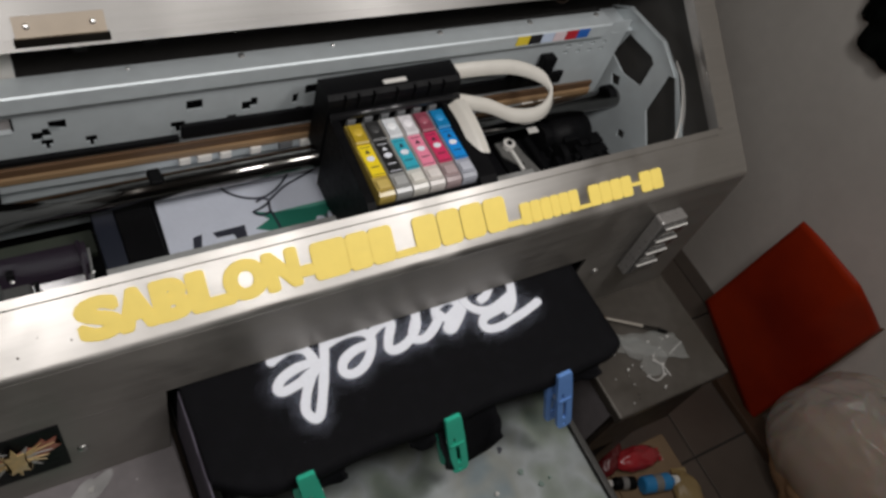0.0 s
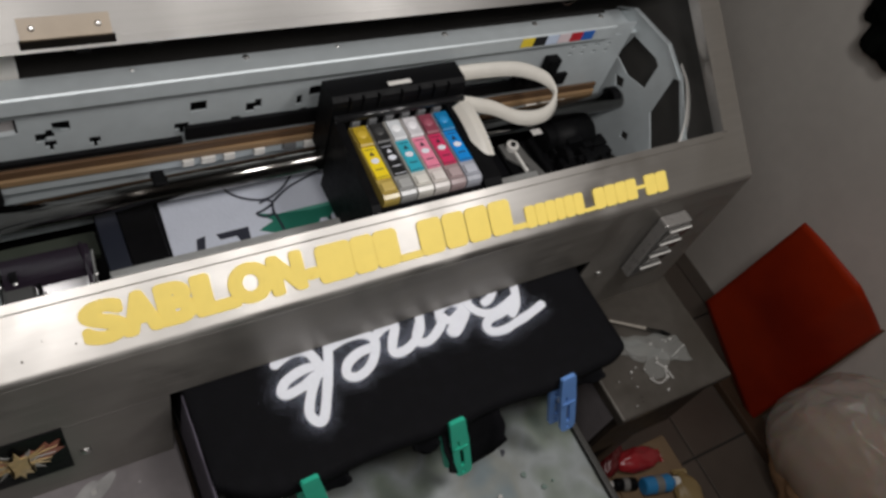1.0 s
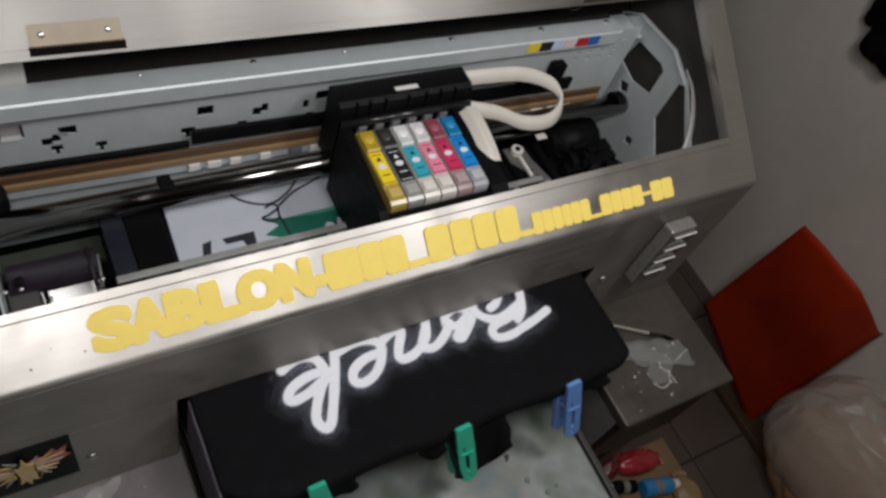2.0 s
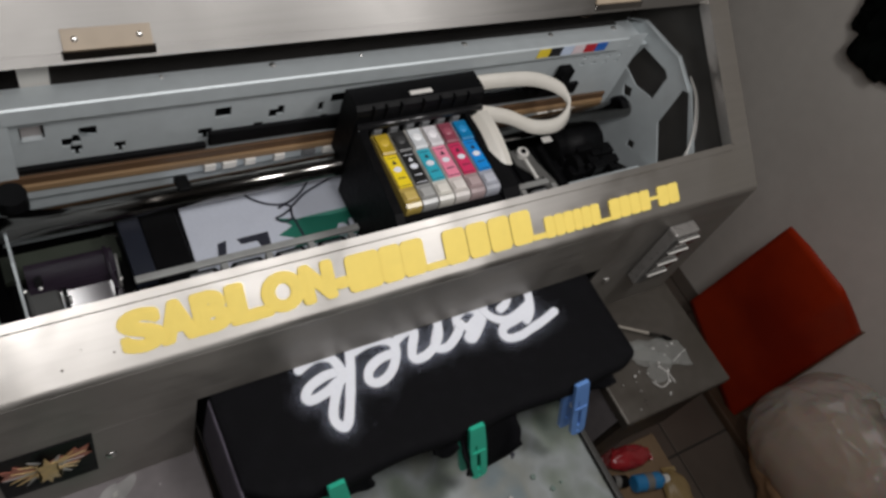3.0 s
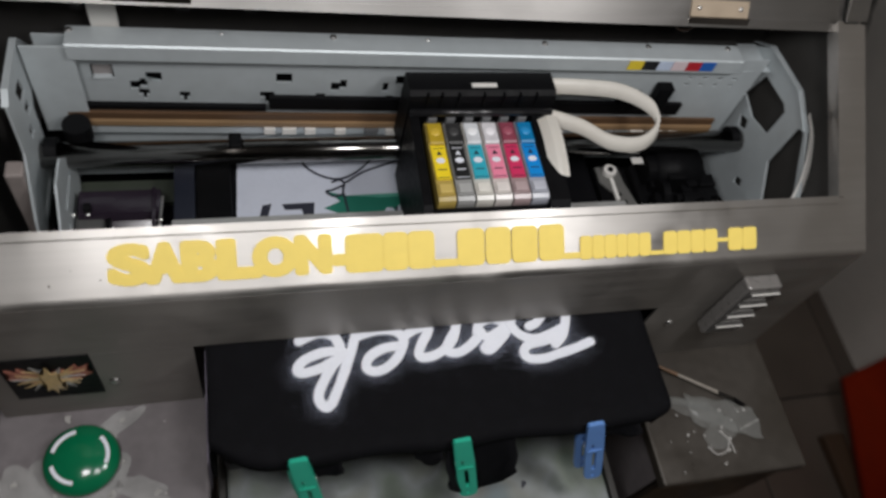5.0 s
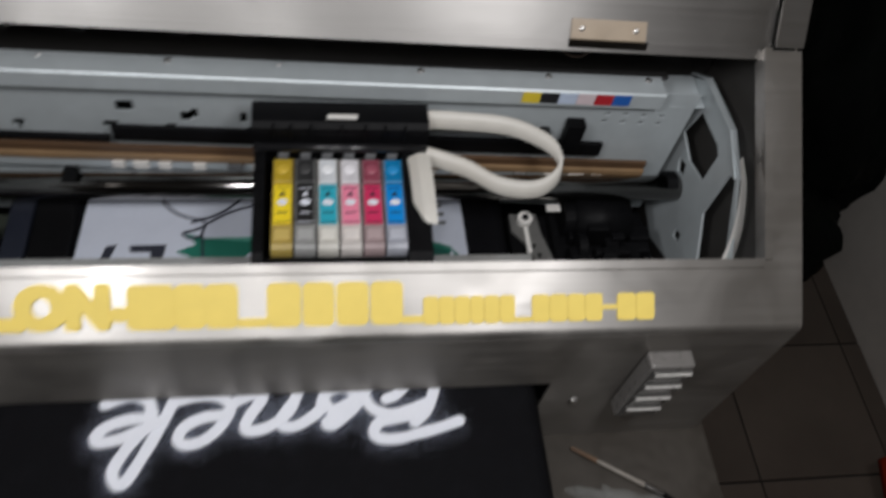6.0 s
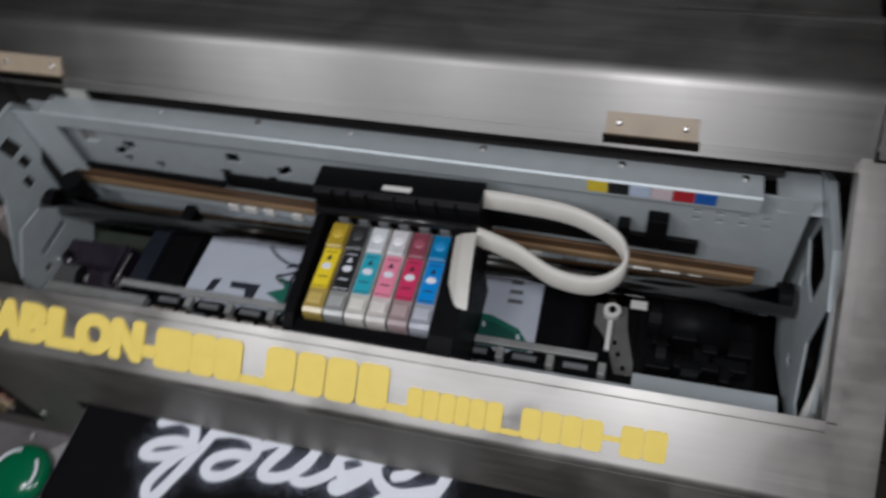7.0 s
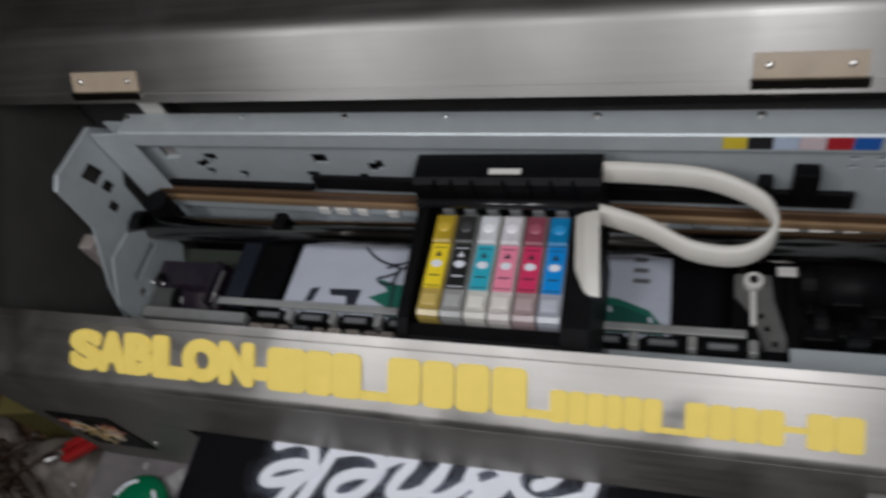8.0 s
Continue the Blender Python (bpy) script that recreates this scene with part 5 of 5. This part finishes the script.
for a0, a1 in ((100, 165), (-20, 45), (195, 265)):
    arc = [(0.0175 * math.cos(math.radians(a)), 0.0175 * math.sin(math.radians(a)), 0.006 + 0.011 * math.sqrt(1 - (0.0175 / 0.0245) ** 2) + 0.0003) for a in range(a0, a1 + 1, 8)]
    part("curved_mark", ribbon(arc, 0.0026, 0.0005), INK_WHITE, button, "white curved mark")
spill = thing("paint_smear", "dried white paint smear on the bench", "paint smear", 0, 0, TOP)
WASH = mat("washed_out_paint", (0.55, 0.54, 0.53), 0.5, 0, 0.3, 90, 0.8, (0.30, 0.29, 0.28), 0.1, alpha=0.45)
for k, (x, y, r, sx, sy, turn) in enumerate(((-0.190, -0.086, 0.021, 1.0, 1.4, 0.5), (-0.172, -0.074, 0.026, 1.1, 0.9, 0.2), (-0.150, -0.047, 0.015, 1.5, 0.6, 0.7), (-0.196, -0.112, 0.018, 0.8, 1.2, 0.1), (-0.128, -0.088, 0.012, 1.6, 0.7, -0.4))):
    part("film", blob(x, y, r, 0.0004 + 0.00012 * k, 0.0003, 0.45, 44, 3 + k, sx, sy, turn), WASH, spill)
for k in range(34):
    part("paint_fleck", blob(-0.170 + rnd.gauss(0, 0.026), -0.078 + rnd.gauss(0, 0.022), rnd.uniform(0.0006, 0.0030), 0.0011, 0.0006, 0.5, 10, 400 + k, rnd.uniform(0.6, 2.0), 1.0, rnd.uniform(0, 3)), PAINT, spill)
speck = thing("paint_spatter", "white and grey paint spatter on the bench", "paint spatter", 0, 0, TOP)
THIN = mat("thin_dried_film", (0.36, 0.36, 0.34), 0.3, 0, 0.2, 120, 0.3, (0.26, 0.26, 0.25), 0.1, alpha=0.22)
part("film", blob(0.297, -0.080, 0.013, 0.0004, 0.0005, 0.25, 24, 8, 2.2, 0.55, -0.35), THIN, speck)
part("film", blob(0.310, -0.101, 0.016, 0.0004, 0.0004, 0.35, 24, 9, 1.0, 0.7, 0.4), THIN, speck)
for k in range(22):
    part("fleck", blob(rnd.uniform(0.266, 0.345), rnd.uniform(-0.130, -0.082), rnd.uniform(0.0004, 0.0013), 0.0009, 0.0012, 0.35, 8, 90 + k, rnd.uniform(0.7, 1.6)), PAINT, speck)
for pts in ([(0.313, -0.100), (0.318, -0.108), (0.319, -0.118)], [(0.297, -0.110), (0.303, -0.117), (0.313, -0.115), (0.317, -0.108)], [(0.331, -0.100), (0.343, -0.096), (0.351, -0.094)]):
    part("dribble", ribbon(smooth_path([(x, y, 0.0009) for x, y in pts], 6), 0.0012, 0.0008), PAINT, speck)

paint_brush = thing("paint_brush", "thin paint brush with a pale worn handle", "paint brush", 0.2735, -0.0385, TOP + 0.0042, -31.5)
part("handle_tip", tubed((0.0, 0, 0), (0.020, 0, 0), 0.0011, 0.0016, n=12), WOOD, paint_brush)
part("handle", tubed((0.0202, 0, 0), (0.056, 0, 0), 0.0012, 0.0016, n=12), mat("worn_pale_handle", (0.30, 0.27, 0.23), 0.4, 0, 0.2, 150, 0.4), paint_brush)
part("ferrule", tubed((0.0562, 0, 0), (0.070, 0, 0), 0.0018, 0.0021, n=12), ROD, paint_brush)
part("bristles", tubed((0.0702, 0, 0), (0.081, 0, -0.0015), 0.0021, 0.0012, n=12), BLACK, paint_brush)
scrap = thing("plastic_scrap", "crumpled scrap of clear plastic film on the bench", "plastic scrap", 0, 0, TOP)
FILM = mat("clear_film", (0.42, 0.43, 0.41), 0.18, 0, 0.2, 120, 0.3, (0.30, 0.31, 0.30), 0.1, alpha=0.17)
part("film", sheet(22, 14, lambda u, v: (0.292 + 0.058 * u + 0.006 * n3(v * 3, u, 1), -0.064 - 0.026 * v - 0.020 * u + 0.006 * n3(u * 4, v, 7), 0.0012 + 0.0035 * abs(n3(u * 5, v * 4, 3)) + 0.0015 * abs(n3(u * 13, v * 11, 5))), 0.0003), FILM, scrap, smooth=True)
part("film_strip", sheet(14, 3, lambda u, v: (0.272 + 0.040 * u, -0.064 - 0.007 * v - 0.010 * u, 0.0010 + 0.002 * abs(n3(u * 6, v * 2, 9))), 0.0003), FILM, scrap, smooth=True)

# ---- by the wall ----
def red_fn(u, v):
    """A stiff sheet on its corner, with a soft fold: the larger part hangs over a little, the rest leans back to the wall."""
    fold = max(0.0, u - 0.62) / 0.38
    back = 0.030 + 0.032 * u - (0.050 + 0.030 * u) * v + 0.090 * fold ** 1.2 * v + 0.005 * math.sin(5 * u + 3 * v) * (1 - u)
    y = 0.1015 - 0.2280 * u - 0.026 * v * (1 - u) + 0.2 * back
    z = 0.041 - 0.0925 * u + v * (0.277 + 0.100 * u) - 1.05 * back
    return (0.93 + back, y, z + 0.002 * n3(y * 20, z * 20, 1))


red = thing("red_sheet", "stiff bright red plastic sheet leaning on the wall", "plastic sheet")
part("panel", sheet(28, 22, red_fn, 0.003), RED, red, smooth=True)
part("panel_edge", sheet(2, 16, lambda u, v: (red_fn(1, v)[0] + 0.006 * u, red_fn(1, v)[1] - 0.004 * u, red_fn(1, v)[2]), 0.002), CARD, red, "tan turned-back edge")


def lump(name, cx, cy, z0, rx, ry, h, m, parent, seed, knot=0.0, crumple=0.10):
    """A soft filled sack."""
    bm = bmesh.new()
    bmesh.ops.create_icosphere(bm, subdivisions=5, radius=1.0)
    for v in bm.verts:
        p = v.co.copy()
        k = 1 + crumple * n3(p.x * 2.2 + seed, p.y * 2.2, p.z * 2.2) + crumple * 0.55 * abs(n3(p.x * 6, p.y * 6 + seed, p.z * 6))
        top = max(0.0, p.z)
        pinch = 1 - knot * top ** 3
        v.co = (cx + p.x * rx * k * pinch, cy + p.y * ry * k * pinch, z0 + h * (0.5 + 0.5 * max(-0.92, p.z * k)) - h * 0.04)
    return part(name, bm, m, parent, smooth=True)


bag = thing("plastic_bag", "milky plastic bag with tan contents, loosely filled", "bag")
bm = bmesh.new()
bmesh.ops.create_icosphere(bm, subdivisions=6, radius=1.0)
for v in bm.verts:
    p = v.co.copy()
    q = Vector([math.copysign(abs(c) ** 0.72, c) for c in p])
    fold = 1 - abs(n3(p.x * 1.6 + 4, p.y * 1.6, p.z * 1.6)) * 2
    crease = (1 - abs(n3(p.x * 4.5, p.y * 4.5 + 9, p.z * 3.0)) * 3) * 0.016 + (1 - abs(n3(p.x * 10, p.y * 10 + 3, p.z * 7)) * 3) * 0.004
    k = 0.97 + 0.045 * fold + crease
    top = max(0.0, p.z)
    low = max(0.0, -p.z)
    v.co = (0.955 + 0.025 * low + q.x * 0.095 * k * (1 - 0.25 * top ** 2 - 0.45 * low ** 1.5), -0.256 - 0.01 * low + q.y * 0.136 * k * (1 - 0.18 * top ** 2 - 0.40 * low ** 1.5), 0.066 + 0.150 * max(-1.0, q.z * k + 0.10 * top * n3(p.x * 3, p.y * 3, 8)))
part("sack", bm, BAG, bag, smooth=True)
lump("stuffing", 0.962, -0.272, -0.100, 0.080, 0.118, 0.270, mat("tan_contents", (0.60, 0.36, 0.20), 0.8, 0, 0.2, 40, 0.5, (0.46, 0.25, 0.13), 0.2), bag, 5, 0.3, 0.14)
part("bag_handle", sheet(4, 10, lambda u, v: (0.955 + 0.035 * u + 0.01 * math.sin(9 * v), -0.20 - 0.11 * v, 0.205 + 0.025 * math.sin(3.1 * v) + 0.008 * math.sin(14 * v + 3 * u)), 0.0012), BAG, bag, "crumpled bag handle")
maroon = thing("maroon_cloth", "dark maroon cloth heaped by the bag", "cloth")
lump("cloth_body", 1.045, -0.455, -0.11, 0.070, 0.20, 0.47, MAROON, maroon, 7, 0.2, 0.2)

dark = thing("black_cloth", "black cloth bundle hanging on the wall", "cloth")
lump("cloth_body", 1.07, 0.225, 0.515, 0.045, 0.08, 0.32, DARK_CLOTH, dark, 11, 0.3, 0.36)
part("hook", tubed((1.119, 0.215, 0.805), (1.07, 0.215, 0.805), 0.004, n=10), ROD, dark)
heap = thing("dark_cloth_heap", "heap of black and dark green cloth beside the wall", "cloth")
for k, (x, y, rx, ry, h) in enumerate(((0.80, 0.55, 0.22, 0.16, 0.34), (0.86, 0.86, 0.24, 0.30, 0.55), (0.78, 1.18, 0.26, 0.26, 0.48), (0.98, 0.78, 0.15, 0.24, 0.60), (0.98, 1.12, 0.15, 0.30, 0.70))):
    lump("cloth_fold", x, y, -0.13, rx, ry, h, DARK_CLOTH, heap, 15 + k, 0.1, 0.2)

plank = thing("wood_plank", "dark brown wooden plank lying on the floor", "plank", 0.988, -0.02, -Z0, 0)
part("board", boxed(-0.022, 0.024, -0.62, 0.06, 0, 0.02, bevel=0.003), mat("dark_wood", (0.095, 0.055, 0.031), 0.6, 0, 0.3, 60, 0.4, (0.05, 0.029, 0.017), 0.15, (1, 0.06, 1)), plank)

# ---- low box with paint bottles in front of the bench ----
carton = thing("cardboard_box", "closed tan cardboard box on the floor", "box", 0.45, -0.235, -Z0)
part("body", boxed(-0.13, 0.092, -0.10, 0.125, 0, 0.34, bevel=0.003), CARD, carton)
part("flap", boxed(-0.128, -0.018, -0.098, 0.123, 0.3402, 0.343), CARD, carton)
part("flap", boxed(-0.016, 0.090, -0.098, 0.123, 0.3402, 0.343), CARD, carton)


def bottle(x, y, rz, m, cap, label, size=0.74):
    """A small paint bottle on its side, with a neck, a ridged cap and a pale wrapper."""
    ob = thing("paint_bottle", label, "bottle", x, y, 0.223 + 0.0192 * size, rz)
    ob.scale = (size, size, size)
    rings = ((-0.036, 0.015), (-0.034, 0.0185), (-0.012, 0.019), (0.010, 0.0178), (0.026, 0.019), (0.031, 0.0165), (0.036, 0.010), (0.039, 0.009))
    bm = bmesh.new()
    loops = [[bm.verts.new((a, r * math.cos(2 * math.pi * q / 20), r * math.sin(2 * math.pi * q / 20))) for q in range(20)] for a, r in rings]
    for la, lb in zip(loops, loops[1:]):
        for q in range(20):
            bm.faces.new((la[q], la[(q + 1) % 20], lb[(q + 1) % 20], lb[q]))
    bm.faces.new(loops[0][::-1])
    bm.faces.new(loops[-1])
    part("body", bm, m, ob)
    part("wrapper", tubed((-0.010, 0, 0), (0.008, 0, 0), 0.0193, 0.0190, n=20), SPILL, ob, "scuffed pale wrapper")
    lid = part("cap", tubed((0.0392, 0, 0), (0.052, 0, 0), 0.0105, 0.0095, n=16), cap, ob)
    for k in range(8):
        a = 2 * math.pi * k / 8
        part("cap_ridge", tubed((0.040, 0.0104 * math.cos(a), 0.0104 * math.sin(a)), (0.051, 0.0096 * math.cos(a), 0.0096 * math.sin(a)), 0.0008, n=6), cap, lid)
    return ob


def pouch(x, y, z, rz, m, label, long, wide, high, seed):
    """A crumpled soft packet, pinched at both ends."""
    ob = thing("paint_pouch", label, "packet", x, y, z, rz)
    bm = bmesh.new()
    bmesh.ops.create_icosphere(bm, subdivisions=4, radius=1.0)
    for v in bm.verts:
        p = v.co.copy()
        k = 1 + 0.22 * n3(p.x * 2.5 + seed, p.y * 2.5, p.z * 2.5) + 0.10 * abs(n3(p.x * 8, p.y * 6 + seed, p.z * 6))
        v.co = (p.x * long * (0.9 + 0.1 * k), p.y * wide * k * (1 - 0.35 * p.x ** 4), high * (1 + max(-0.98, p.z * k * (1 - 0.6 * p.x ** 6))))
    part("packet", bm, m, ob, smooth=True)
    part("seal", sheet(3, 8, lambda u, v: (long * (0.94 + 0.16 * u), wide * (v - 0.5) * 1.1, high * (0.7 + 0.25 * n3(u * 2, v * 4, seed))), 0.0008), m, ob, "flat crimped end")
    return ob


RED_FILM = mat("glossy_red_film", (0.34, 0.022, 0.028), 0.22, 0, 0.3, 60, 0.6, (0.50, 0.16, 0.16), 0.1)
DULL_FILM = mat("dull_tan_film", (0.26, 0.18, 0.075), 0.4, 0, 0.3, 40, 0.6, (0.16, 0.11, 0.05), 0.15)
pouch(0.474, -0.128, 0.223, -10, RED_FILM, "crumpled glossy red packet lying on the box", 0.036, 0.016, 0.013, 3)
pouch(0.440, -0.112, 0.223, 40, mat("dark_red_film", (0.13, 0.010, 0.012), 0.3, 0, 0.3, 60, 0.5, (0.07, 0.006, 0.008), 0.1), "dark red packet tucked under the bench edge", 0.030, 0.014, 0.011, 9)
pouch(0.515, -0.205, 0.223, 75, DULL_FILM, "crumpled tan packet at the edge of the box", 0.042, 0.020, 0.010, 5)
bottle(0.482, -0.166, -14, BLUE_P, WHITE, "blue plastic paint bottle lying on the box", 0.62)
bottle(0.440, -0.148, 160, BLACK, WHITE, "small black bottle with a white cap on the box", 0.45)

# ---- beside the machine, on a stool ----
stool = thing("side_table", "small brown wooden side table beside the machine", "table", -0.46, 0.0, -Z0)
part("tabletop", boxed(-0.22, 0.22, -0.28, 0.30, 0.50, 0.522, bevel=0.003), WOOD, stool)
for x in (-0.20, 0.17):
    for y in (-0.26, 0.25):
        part("leg", boxed(x, x + 0.03, y, y + 0.03, 0, 0.4995), WOOD, stool)
olive = thing("olive_box", "flat olive-yellow card box beside the machine", "box", -0.36, 0.12, 0.403, 8)
part("body", boxed(-0.10, 0.10, -0.09, 0.12, 0, 0.07, bevel=0.003), OLIVE, olive)
part("lid", boxed(-0.102, 0.102, -0.092, 0.122, 0.0705, 0.082, bevel=0.002), OLIVE, olive)
rag = thing("pale_rag", "crumpled pale rag with brown stains", "rag")
part("cloth", sheet(34, 34, lambda u, v: (-0.56 + 0.24 * u + 0.02 * n3(u * 3, v * 3, 5), -0.20 + 0.22 * v + 0.02 * n3(u * 3, v * 3, 9), 0.416 + 0.05 * abs(n3(u * 4, v * 4, 2)) + 0.022 * abs(n3(u * 11, v * 9, 4))), 0.002), RAG, rag, smooth=True)
cables = thing("cable_tangle", "tangle of thin brown cables on the rag", "cables")
for k in range(14):
    r2 = random.Random(200 + k)
    pts = [(-0.47 + r2.uniform(-0.08, 0.14), -0.10 + r2.uniform(-0.09, 0.12), 0.475 + r2.uniform(0.0, 0.03)) for _ in range(6)]
    bm = bmesh.new()
    P = smooth_path(pts, 6)
    for a, b in zip(P, P[1:]):
        tube(bm, a, b, 0.0016 + 0.0004 * (k % 4), n=7)
    part("cable", bm, CABLE, cables, smooth=True)
clip = thing("red_clip", "red plastic clip with a bright metal screw", "clip", -0.335, 0.0, 0.47, 35)
clip.scale = (0.72, 0.72, 0.8)
part("jaw", boxed(-0.03, 0.03, -0.012, 0.0, 0, 0.012, bevel=0.003), RED_P, clip)
part("jaw", boxed(-0.03, 0.026, 0.002, 0.014, 0, 0.012, bevel=0.003), RED_P, clip)
part("screw", tubed((-0.036, 0.001, 0.006), (-0.052, 0.001, 0.010), 0.006, n=14), CHROME, clip)

# ---- floor tiles ----
tile_mesh = bpy.data.meshes.new("floor_tile")
bm = boxed(-TILE / 2 + 0.0018, TILE / 2 - 0.0018, -TILE / 2 + 0.0018, TILE / 2 - 0.0018, 0.0, 0.006, bevel=0.0012)
bm.to_mesh(tile_mesh)
bm.free()
tile_mesh.materials.append(TILES)
nx0, nx1 = math.ceil((X0 - 0.83) / TILE), math.floor((X1 - 0.83) / TILE) - 1
for i in range(nx0, nx1 + 1):
    for j in range(-6, 5):
        t = new("floor_tile", tile_mesh)
        t.parent = floor
        t.location = (0.83 + TILE * (i + 0.5), 0.12 + TILE * (j + 0.5), -Z0 - 0.0055)
# narrow cut tiles along the wall
cut = X1 - (0.83 + TILE * (nx1 + 1))
cut_mesh = bpy.data.meshes.new("floor_tile")
bm = boxed(0.0018, cut - 0.001, -TILE / 2 + 0.0018, TILE / 2 - 0.0018, 0.0, 0.006, bevel=0.0012)
bm.to_mesh(cut_mesh)
bm.free()
cut_mesh.materials.append(TILES)
for j in range(-6, 5):
    t = new("floor_tile", cut_mesh)
    t.parent = floor
    t.location = (X1 - cut, 0.12 + TILE * (j + 0.5), -Z0 - 0.0055)
